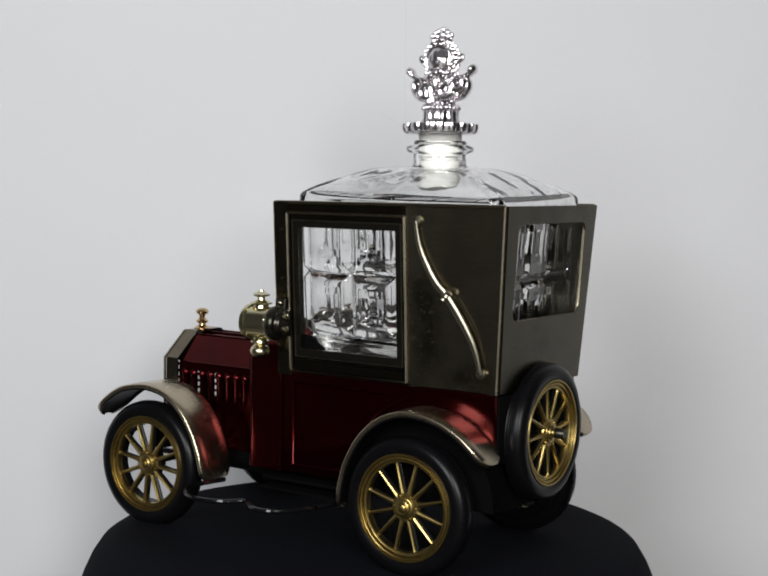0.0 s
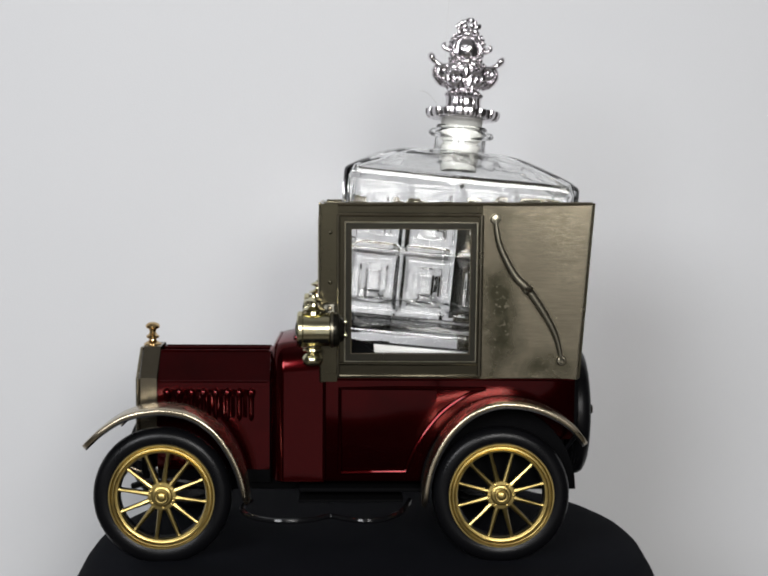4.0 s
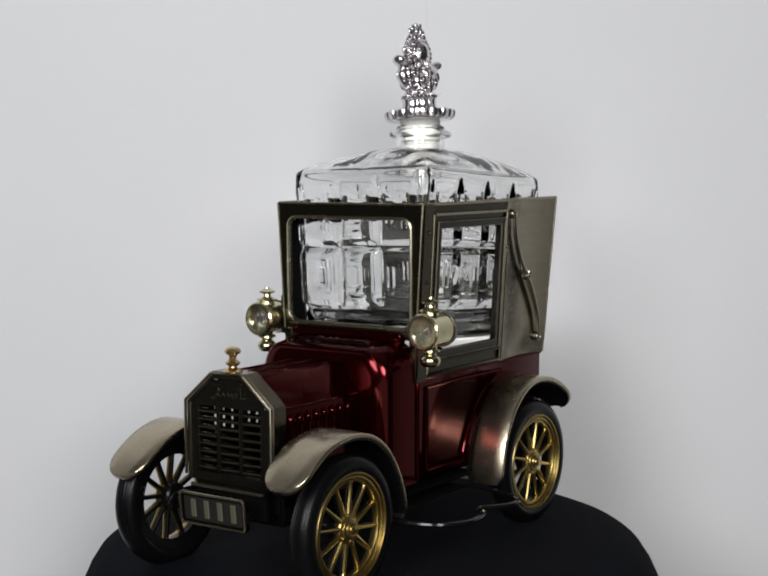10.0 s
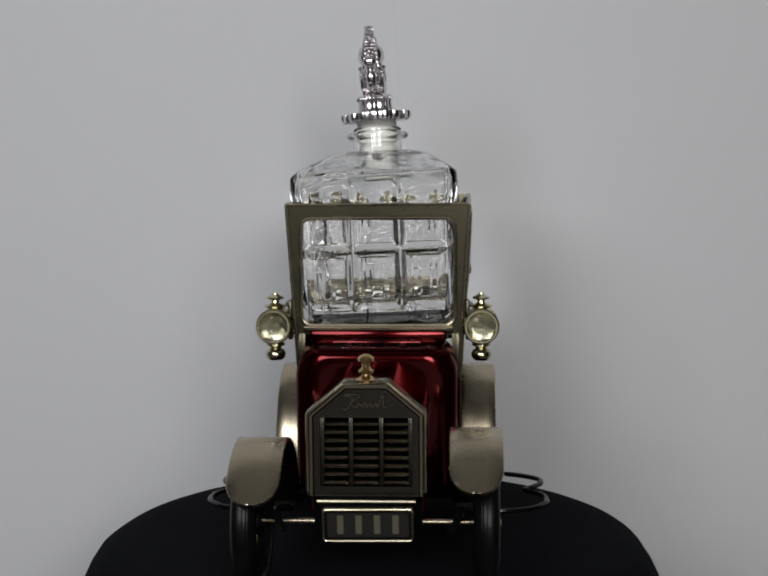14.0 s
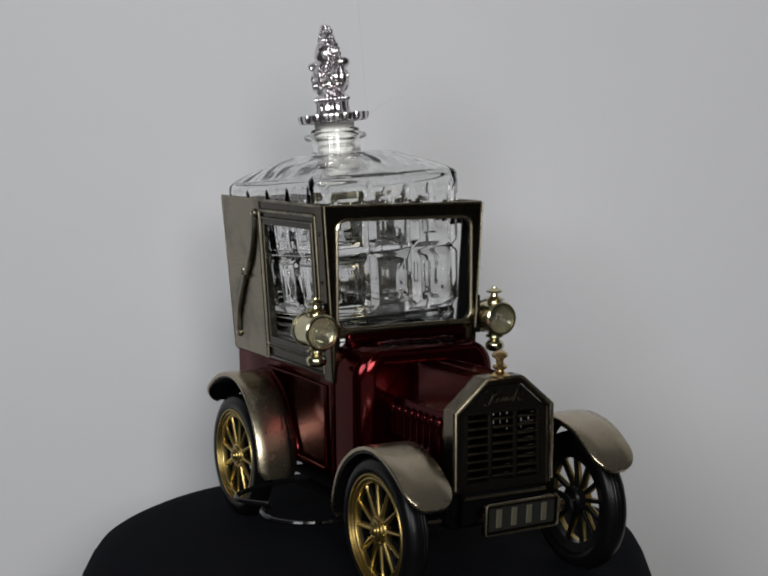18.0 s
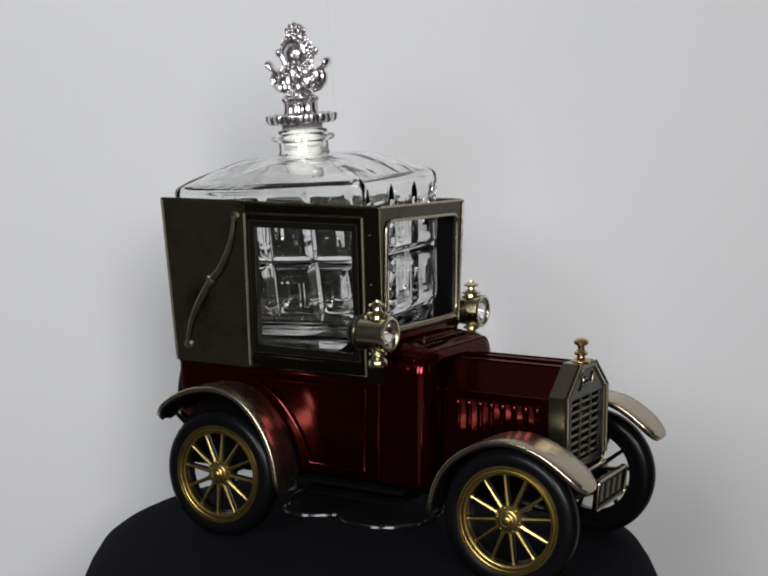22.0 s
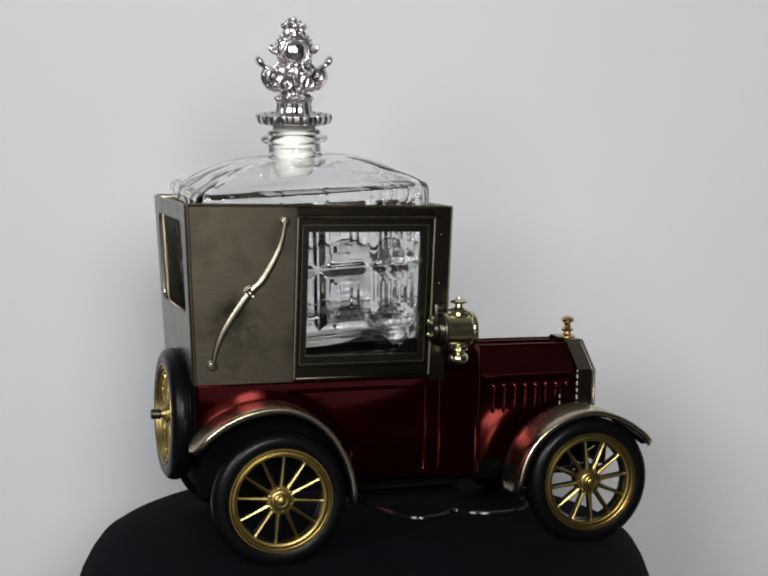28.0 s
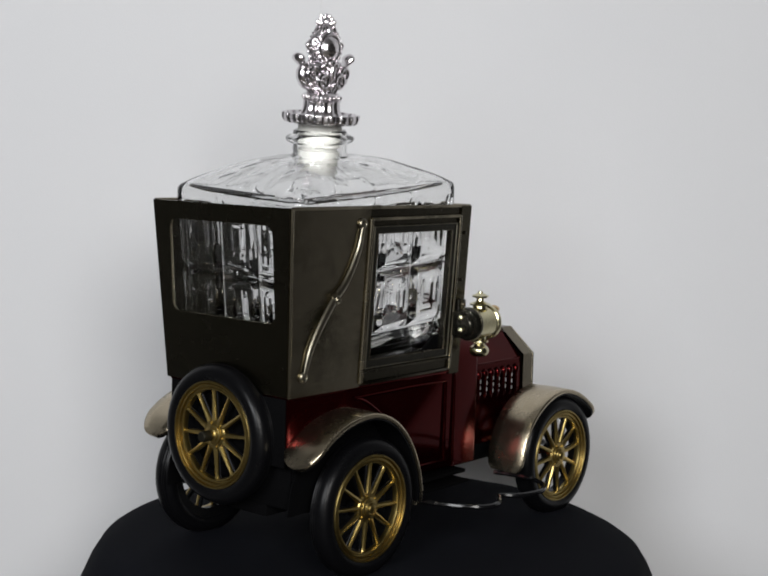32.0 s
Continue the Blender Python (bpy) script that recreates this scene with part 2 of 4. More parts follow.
def outer_like(hole, u0, u1, v0, v1):
    """The corners of an outer frame shared out so that it has as many points as its hole."""
    n = len(hole) // 4
    out = []
    for k, (u, v) in enumerate(((u1, v0), (u1, v1), (u0, v1), (u0, v0))):
        prev = ((u0, v0), (u1, v0), (u1, v1), (u0, v1))[k]
        nxt = ((u1, v1), (u0, v1), (u0, v0), (u1, v0))[k]
        for i in range(n):
            t = (i - (n - 1) / 2) / (n - 1) * 0.02
            q = prev if t < 0 else nxt
            out.append((u + (q[0] - u) * abs(t), v + (q[1] - v) * abs(t)))
    return out


def thing(name, label, category, group=""):
    return tagged(new(name), label, category, group)


# ---- the setting ----


def slab(name, x0, x1, y0, y1, z0, z1, mat):
    return part(name, box(x0, x1, y0, y1, z0, z1), mat, None, kind="structure", smooth=0)


slab("wall_north", -1600, 1600, 210, 330, -800, 1600, WALL)
# Added out of view to close the room and shape reflections and bounce.
slab("unseen_wall_south", -1600, 1600, -2420, -2300, -800, 1600, SHADE_ROOM)
slab("unseen_wall_west", -1720, -1600, -2300, 330, -800, 1600, PALE_ROOM)
slab("unseen_wall_east", 1600, 1720, -2300, 330, -800, 1600, ROOM)
slab("floor", -1600, 1600, -2300, 210, -860, -800, BOARDS)
slab("ceiling", -1600, 1600, -2300, 210, 1600, 1660, OVERHEAD)

# ---- the round stand with its black cloth ----


def cloth_loop(r, z, fold):
    out = []
    for i in range(144):
        a = 2 * math.pi * i / 144
        w = math.sin(5 * a + 0.6) * 0.55 + math.sin(9 * a + 2.0) * 0.35 + math.sin(3 * a + 1.1) * 0.4
        rr = r + fold * w
        out.append((rr * math.cos(a), rr * math.sin(a), z + 0.25 * noise.noise((math.cos(a) * r / 25, math.sin(a) * r / 25, 3)) * (r > 60)))
    return out


def build_stand():
    stand = thing("turntable_stand", "round turntable stand draped in a plain navy-black cloth", "turntable")
    prof = [(6, -1.35, 0), (40, -1.35, 0), (80, -1.35, 0), (112, -1.4, 0), (122, -1.6, 0.1), (128, -2.4, 0.3), (132, -3.4, 0.6), (136, -5.2, 1.0),
            (140, -8, 1.5), (144.5, -15, 2.2), (149, -25, 3.0), (154, -42, 4.0), (159, -65, 5.2), (164, -95, 6.5), (168, -130, 8)]
    inner = [(r - 2.0, z - 1.6, f) for r, z, f in reversed(prof)]
    inner[-1] = (6, -3, 0)
    bm = rings([cloth_loop(*p) for p in prof + inner])
    part("cloth", bm, CLOTH, stand, "draped navy-black cloth", 60)
    part("platter", lathe([(1, -14), (126, -14), (128, -12.5), (128, -6), (122, -4.2), (1, -4.2)], seg=64), BLACK, stand)
    part("pedestal", lathe([(1, -800), (120, -800), (120, -785), (40, -770), (32, -740), (32, -60), (60, -30), (60, -14.2), (1, -14.2)], seg=40), BLACK, stand)
    return stand


STAND = build_stand()

# ---- the model car: x forward, y to its left, z up from the ground, origin on the turning axis ----
CAR = thing("model_car", "vintage model car with candy-red body, bronze cab and gold spoked wheels", "model car")
X_REAR, X_FRONT = -60.3, 101.2


def side_y(z):
    return 40.0 + (z - 84.0) * 5.3 / 84.5


def rear_x(z):
    return -98.0 - (z - 84.0) * 5.3 / 85.5


def build_wheel(name, parent):
    """A spoked wheel in the xz plane with its outside towards +y, the origin at its middle."""
    w = new(name)
    w.parent = parent
    tyre = [(24.8, -5.6), (26.4, -6.9), (29.0, -7.1), (31.2, -6.0), (32.4, -3.9), (32.9, -1.4), (32.7, 1.0), (31.7, 2.9), (29.6, 4.1), (26.8, 4.2), (24.9, 3.3)]
    part("tyre", torus(tyre, axis="y", seg=64), RUBBER, w, "black rubber tyre")
    tread = bmesh.new()
    for h in (-4.4, -2.9, -1.4, 0.1):
        torus(circle_outline(32.55 - abs(h + 1.6) * 0.16, h, 0.42, 6), axis="y", seg=64, bm=tread)
    part("tread", tread, RUBBER, w)
    rim = [(20.9, -0.6), (25.3, -0.6), (25.5, 3.2), (25.1, 4.1), (24.5, 4.1), (24.2, 2.7), (23.7, 2.4), (23.4, 3.3), (22.8, 3.4), (22.5, 2.0), (22.0, 1.8), (21.7, 2.6), (21.1, 2.5), (20.8, 1.7)]
    part("rim", torus(rim, axis="y", seg=64), GOLD, w, "stepped satin gold rim")
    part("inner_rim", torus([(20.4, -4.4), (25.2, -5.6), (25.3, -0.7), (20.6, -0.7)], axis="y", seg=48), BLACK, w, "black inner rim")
    part("inner_hub", lathe([(0.5, -6.0), (5.6, -6.0), (6.6, -5.0), (6.7, -1.5), (0.5, -1.5)], axis="y", seg=24), BLACK, w)
    first = None
    rear = None
    for k in range(12):
        if rear is None:
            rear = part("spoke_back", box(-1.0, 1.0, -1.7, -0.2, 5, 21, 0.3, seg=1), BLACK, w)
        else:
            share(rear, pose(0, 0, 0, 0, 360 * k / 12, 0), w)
    for k in range(12):
        a = 360 * k / 12
        if first is None:
            loops = []
            for r, hw, hd in ((4.8, 1.5, 1.3), (8, 1.25, 1.25), (14, 0.95, 1.1), (19.0, 0.8, 0.95), (20.4, 1.0, 1.0), (21.6, 1.5, 1.1)):
                loops.append([(hw * math.cos(2 * math.pi * i / 8), 0.9 + hd * math.sin(2 * math.pi * i / 8), r) for i in range(8)])
            first = part("spoke", rings(loops), GOLD, w)
        else:
            share(first, pose(0, 0, 0, 0, a, 0), w)
    hub = [(0.5, -1.4), (6.6, -1.4), (7.0, 1.4), (6.6, 2.1), (5.0, 2.2), (4.8, 3.0), (4.3, 3.3), (3.6, 3.3), (3.4, 4.0), (2.9, 4.3), (2.2, 4.2), (2.0, 4.9), (1.5, 5.2), (0.4, 5.3)]
    part("hub", lathe(hub, axis="y", seg=28), GOLD, w, "stepped gold hub")
    bolt = None
    for k in range(6):
        a = radians(60 * k + 15)
        m = pose(5.7 * MM * math.cos(a), 2.2 * MM, 5.7 * MM * math.sin(a))
        if bolt is None:
            bolt = part("bolt", lathe([(0.3, -0.3), (0.55, -0.3), (0.5, 0.5), (0.2, 0.6)], axis="y", seg=8), GOLD, w)
            bolt.matrix_basis = m
        else:
            share(bolt, m, w)
    return w


def build_wheels():
    wheel = build_wheel("wheel", CAR)
    spots = [(X_REAR, 54.2, 30.4, 0, 15, 0), (X_FRONT, 53.8, 29.6, 0, -8, 0), (X_REAR, -54.2, 30.4, 0, -5, 180), (X_FRONT, -53.8, 29.6, 0, 7, 180), (-103.2, 0.6, 62.6, 0, 4, 90)]
    for k, (x, y, z, rx, ry, rz) in enumerate(spots):
        m = pose(x * MM, y * MM, z * MM, 0, 0, rz) @ pose(0, 0, 0, 0, ry, 0)
        if k == 0:
            wheel.matrix_basis = m
        else:
            w = copy_thing(wheel, m)
            w.parent = CAR
            if k == 4:
                w["label"] = "spare wheel mounted upright behind the cab"
    for x in (X_REAR, X_FRONT):
        part("axle", lathe([(1.4, -50), (1.4, 50)], (x, 0, 29.5), "y", 14), NICKEL if x > 0 else BLACK, CAR)
    part("spare_nut", lathe([(0.3, -113.2), (2.2, -113.2), (2.6, -112.6), (2.6, -108.5), (0.3, -108.5)], (0, 0.6, 62.6), "x", 12), GUNMETAL, CAR, "dark spare-wheel nut")
    part("spare_bracket", lathe([(3.2, -99), (3.2, -90), (2, -88)], (0, 0.6, 62.6), "x", 14), BLACK, CAR)


def fender(name, path, y_in, y_out, tip, label):
    """A curved mudguard: a bent strip with a rounded tongue at its free end and a rolled outer edge."""
    dense = smooth_path([(x, 0, z) for x, z in path], 24)
    run = [0.0]
    for a, b in zip(dense, dense[1:]):
        run.append(run[-1] + (b - a).length)
    length = [tip * (1 - math.cos(math.pi / 2 * k / 9)) for k in range(9)]
    count = int((run[-1] - tip) / 2.6)
    length += [tip + (run[-1] - tip) * k / count for k in range(count + 1)]
    ps = [Vector([float(np.interp(q, run, [p[c] for p in dense])) for c in range(3)]) for q in length]
    n = len(ps)
    mid, half = (y_in + y_out) / 2, (y_out - y_in) / 2
    loops = []
    for i, p in enumerate(ps):
        d = (ps[min(i + 1, n - 1)] - ps[max(i - 1, 0)]).normalized()
        nrm = Vector((d.z, 0, -d.x)) * (1 if path[-1][0] < path[0][0] else -1)
        s = length[i] / tip
        h = half if s >= 1 else half * max(0.1, max(0.0, 1 - (1 - s) ** 2) ** 0.42)
        e = (length[-1] - length[i]) / 9
        h2 = half if e >= 1 else half * (0.72 + 0.28 * math.sqrt(max(0, 1 - (1 - e) ** 2)))
        h = min(h, h2)
        across = []
        for u, lift in ((-1, -1.0), (-0.98, -0.35), (-0.94, 0.0), (-0.45, 0.12), (0, 0.18), (0.45, 0.12), (0.94, 0.0), (0.98, -0.35), (1, -1.0)):
            across.append((u, lift))
        top = [p + nrm * l + Vector((0, mid + h * u, 0)) for u, l in across]
        bot = [p + nrm * (l - 1.2) + Vector((0, mid + h * u * 0.96, 0)) for u, l in reversed(across)]
        loops.append(top + bot)
    guard = part(name, rings(loops), NICKEL, CAR, label, 50)
    under = []
    for loop in loops[1:-1]:
        k = len(loop) // 2
        low = [Vector(p) for p in reversed(loop[k:])]
        mid_p = low[k // 2]
        row = [mid_p + (p - mid_p) * 0.97 for p in low]
        d = (Vector(loop[k // 2]) - mid_p).normalized()
        under.append([p - d * 0.25 for p in row] + [p - d * 0.9 for p in reversed(row)])
    part("lining", rings(under), BLACK, guard, "black underside")
    return guard


def build_fenders():
    front_left = [(140, 52.5), (130.5, 61.5), (119, 68.6), (107, 71.4), (97, 71.6), (86, 68.8), (75.5, 61.5), (67.5, 50.5), (62.5, 38.5), (60, 26)]
    front_right = [(139, 46.5), (130, 54.8), (119, 61.8), (107, 66.0), (97, 66.6), (86, 63.8), (75.5, 57.8), (67.5, 49.5), (62.5, 38.5), (60, 26)]
    rear = [(-102.5, 54.5), (-94.5, 64.2), (-83, 71.2), (-70.5, 74.8), (-57.5, 75), (-45, 70.2), (-34.6, 60.8), (-27.4, 48.5), (-23.8, 36.5), (-22.6, 24.5)]
    for s in (1, -1):
        a, b = sorted((s * 36, s * 59.5))
        fender("front_fender", front_left if s > 0 else front_right, a, b, 12.5, "brushed nickel-bronze front mudguard")
        a, b = sorted((s * 37, s * 59.5))
        fender("rear_fender", rear, a, b, 12.5, "brushed nickel-bronze rear mudguard")


def build_arches():
    """Black plates that close the body behind the wheels."""
    for s in (1, -1):
        arc = [(X_REAR + 38 * math.cos(math.pi * k / 20), 30 + 41 * math.sin(math.pi * k / 20)) for k in range(21)]
        loops = [[(x, s * y, z) for x, z in arc] for y in (40.6, 41.3)]
        part("arch_liner", rings(loops), MATT, CAR, "black wheel-arch liner", 30)
        # Black block added for the shade under the bonnet, no known part.
        part("under_bonnet_shade", box(51.4, 106.8, *sorted((s * 20, s * 24.0)), 29, 40, 0.5), MATT, CAR)


def loft_section(x, hw, top, flat, shoulder, bottom, hb, n=11):
    """A cross-section of the body: upright sides, rounded shoulders, flat top."""
    pts = [(x, -hb, bottom)]
    for k in range(n):
        a = math.pi / 2 * k / (n - 1)
        pts.append((x, -flat - (hw - flat) * math.cos(a), shoulder + (top - shoulder) * math.sin(a)))
    pts += [(px, -py, pz) for px, py, pz in reversed(pts)]
    return pts


def build_body():
    loops = []
    for x, hw in ((-97.5, 38.8), (-96, 39.6), (-60, 39.8), (-30.1, 39.8), (-29.9, 39.8), (24.6, 39.6)):
        low = 54 if x < -30 else 33
        loops.append([(x, -hw + 2, low), (x, -hw + 0.4, low + 3), (x, -hw, 83.2), (x, -hw + 0.8, 84), (x, hw - 0.8, 84), (x, hw, 83.2), (x, hw - 0.4, low + 3), (x, hw - 2, low)])
    part("lower_body", rings(loops), RED, CAR, "candy-red lower body", 40)
    cowl = [loft_section(24.8, 39.5, 102.6, 28, 88, 33, 39.3), loft_section(34, 39.4, 101.8, 27.5, 87, 33, 39.2), loft_section(44, 39.1, 100.3, 27.2, 86.6, 33, 38.9), loft_section(45.3, 39.0, 100.1, 27.1, 86.5, 33, 38.8),
            loft_section(47.8, 37.4, 99.3, 26.2, 85.4, 33, 37.0), loft_section(49.6, 34.0, 98.2, 25, 84.2, 33.4, 32.6), loft_section(50.6, 31.6, 96.8, 23.6, 83.2, 34, 31), loft_section(50.9, 29.5, 95.2, 22, 82, 35, 29), loft_section(51.1, 24, 92, 12, 80, 36, 23.5)]
    part("cowl", rings(cowl), RED, CAR, "candy-red rounded cowl below the windscreen", 50)
    # creased edge bands on the cowl and the step below the windscreen
    rim = [Vector((48.6, p[1] * 0.985, p[2] + 0.2)) for p in loft_section(0, 35.2, 98.9, 26.2, 85, 36, 33.6, 9)[1:-1]]
    part("cowl_bead", tube(rim, 0.7, 8), RED, CAR)
    part("cowl_step", box(25.5, 30.5, -34, 34, 100.5, 106.4, 1.6), RED, CAR)
    part("cowl_vent", box(32.5, 40, -22, 22, 100.2, 102.6, 0.8), RED, CAR, "raised flat cowl vent")
    slot = None
    for k in range(5):
        m = pose(40.1 * MM, (-17.6 + 8.8 * k) * MM, 101.3 * MM)
        if slot is None:
            slot = part("vent_slot", box(-0.4, 0.25, -3.4, 3.4, -0.55, 0.55, 0.2, seg=1), MATT, CAR, "black vent slot")
            slot.matrix_basis = m
        else:
            share(slot, m, CAR)
    top, sh = 93.6, 80.0
    # bonnet roof; its sides are the slotted panels below
    roof = []
    for x in (52, 70, 90, 107.4):
        roof.append([(x, -24.5, sh - 3.2), (x, -24.5, sh), (x, -11, top), (x, 11, top), (x, 24.5, sh), (x, 24.5, sh - 3.2), (x, 23.2, sh - 3.2), (x, 23.2, sh - 0.7), (x, 10.5, top - 1.2), (x, -10.5, top - 1.2), (x, -23.2, sh - 0.7), (x, -23.2, sh - 3.2)])
    # Added black sheet: stands for the shade seen through the grille.
    part("bonnet_darkener", box(51.3, 52.2, -23.4, 23.4, 37, 79, 0.2), MATT, CAR, "black sheet added to darken the bonnet inside")
    part("bonnet", rings(roof), RED, CAR, "candy-red faceted bonnet", 20)
    part("hinge_bead", tube([(53, 0, top + 0.2), (107, 0, top + 0.2)], 0.8, 8), RED, CAR)
    for s in (1, -1):
        for y, z in ((11, top), (24.5, sh)):
            part("bonnet_bead", tube([(53, s * y, z), (107, s * y, z)], 0.55, 8), RED, CAR)
        side = bmesh.new()
        pitch, x0 = 5.93, 61.0 if s > 0 else 60.0
        y0, y1 = s * 24.5 - 0.25, s * 24.5 + 0.25
        xs = [52] + [x0 + k * pitch + d for k in range(8) for d in (-2.1, 2.1)] + [107.4]
        zs = [36, 62.8, 75.6, 77.4]
        # the slits are the open cells of one welded plate
        solid = {(i, j) for i in range(len(xs) - 1) for j in range(3) if not (j == 1 and i % 2 == 0 and 0 < i < len(xs) - 2)}
        vs = {(i, j, k): side.verts.new((x, y, z)) for i, x in enumerate(xs) for j, z in enumerate(zs) for k, y in enumerate((y0, y1))}
        for i, j in sorted(solid):
            corners = [(i, j), (i + 1, j), (i + 1, j + 1), (i, j + 1)]
            side.faces.new([vs[c + (0,)] for c in corners])
            side.faces.new([vs[c + (1,)] for c in reversed(corners)])
            for e, (di, dj) in enumerate(((0, -1), (1, 0), (0, 1), (-1, 0))):
                if (i + di, j + dj) not in solid:
                    p, q = corners[e], corners[(e + 1) % 4]
                    side.faces.new([vs[q + (0,)], vs[p + (0,)], vs[p + (1,)], vs[q + (1,)]])
        part("bonnet_side", side, RED, CAR, "slotted candy-red bonnet side", 20)
        # a pressed flap over each slit, open to the rear
        flap = None
        for k in range(7):
            m = pose((x0 + (k + 1) * pitch - 2.1) * MM, s * 24.8 * MM, 0)
            if flap is None:
                flap = part("slit_flap", rings([[(dx, s * dy, z) for dx, dy in ((0.4, 0.0), (-1.7, 1.15), (-1.7, 1.4), (0.4, 0.3))] for z in (62.2, 76.0)]), RED, CAR, "", 20)
                flap.matrix_basis = m
            else:
                share(flap, m, CAR)
        rib = None
        for k in range(8):
            m = pose((x0 + k * pitch) * MM, s * 25.0 * MM, 0)
            if rib is None:
                loops = []
                for z, r in ((60.3, 0.3), (61.0, 0.9), (62.4, 1.3), (65, 1.35), (71.6, 1.4), (72.8, 1.7), (74.0, 2.15), (75.2, 2.1), (76.2, 1.6), (76.9, 0.4)):
                    loops.append([(r * math.cos(2 * math.pi * i / 10), r * 0.9 * math.sin(2 * math.pi * i / 10), z) for i in range(10)])
                rib = part("louvre", rings(loops), RED, CAR)
                rib.matrix_basis = m
            else:
                share(rib, m, CAR)
    # pressed door moulding
    for s in (1, -1):
        y = s * 40.0
        path = [(17, y, 79), (17, y, 38.2), (16.2, y, 37.6), (-15, y, 38.2), (-19, y, 48), (-25, y, 58), (-34, y, 68.5), (-46, y, 76.5), (-54, y, 79)]
        loop = [Vector(p) for p in path[:3]] + smooth_path(path[3:], 4) + [Vector((-10, y, 79.3))]
        part("door_moulding", tube(loop, 0.95, 8, closed=True), RED, CAR, "raised red door moulding")
        part("cowl_seam", tube([(24.6, s * 39.9, 34), (24.6, s * 39.9, 84)], 0.8, 8), RED, CAR)
        part("waist_bead", tube([(-97, s * 39.7, 83.6), (24, s * 39.7, 83.6)], 0.7, 8), RED, CAR)


def build_dust():
    """Pale specks of dust on the cowl below the windscreen."""
    rnd = random.Random(11)
    bm = bmesh.new()

    def speck(x, y, z):
        r = rnd.uniform(0.07, 0.18)
        m = Matrix.Translation((x, y, z)) @ Matrix.Rotation(rnd.uniform(0, 3), 4, "Z") @ Matrix.Diagonal((r * rnd.uniform(1, 2.2), r, r * 0.6, 1))
        bmesh.ops.create_icosphere(bm, subdivisions=1, radius=1, matrix=m)
    for k in range(60):
        x = rnd.uniform(40.8, 46.5)
        speck(x, rnd.uniform(-26, 26), 100.8 - (x - 40.8) * 0.19)
    for k in range(24):
        speck(rnd.uniform(33, 39.6), rnd.uniform(-21, 21), 102.62)
    part("dust", bm, DUST, CAR, "specks of pale dust", 0, "stuff")


def build_chassis():
    part("rear_plate", box(-98.5, -97.3, -38.2, 38.2, 52, 83.4, 0.4), MATT, CAR, "black plate behind the spare wheel")
    part("rear_valance", box(-93, -31, -37, 37, 31, 54.5, 1.0), MATT, CAR, "black rear valance")
    part("chassis", box(-92, 104, -21, 21, 25, 34.5, 1.2), MATT, CAR, "black chassis")
    part("sump", box(50, 108, -22.5, 22.5, 31, 44, 2), MATT, CAR)
    for s in (1, -1):
        # two-lobed black step between the wheels
        edge = smooth_path([(60, s * 42, 0), (63, s * 58, 0), (58.5, s * 73, 0), (48, s * 81.5, 0), (38, s * 82.5, 0), (28.5, s * 79.5, 0), (21.5, s * 73, 0), (15.5, s * 77, 0), (7, s * 81.8, 0), (-2, s * 80.4, 0), (-10, s * 70, 0), (-15, s * 55, 0), (-17, s * 42, 0)], 5)
        part("step", box(-14, 37, *sorted((s * 20, s * 43)), 23.6, 25.0, 0.5), MATT, CAR)
        part("step_edge", tube([Vector((p.x, p.y, 24.4)) for p in edge], 1.3, 8), GLOSS, CAR, "glossy black two-lobed step rod")
        part("upper_step", box(-27, 37, *sorted((s * 22, s * 40)), 28, 30, 0.6), MATT, CAR)
        part("spring", tube(smooth_path([(82, s * 38, 30), (92, s * 40, 33), (101, s * 41, 34), (110, s * 40, 33), (118, s * 36, 30)], 4), 1.6, 8), BLACK, CAR)
        part("rear_stay", tube([(-58, s * 30, 30), (-88, s * 34, 40), (-97, s * 44, 56)], 1.0, 8), BLACK, CAR)


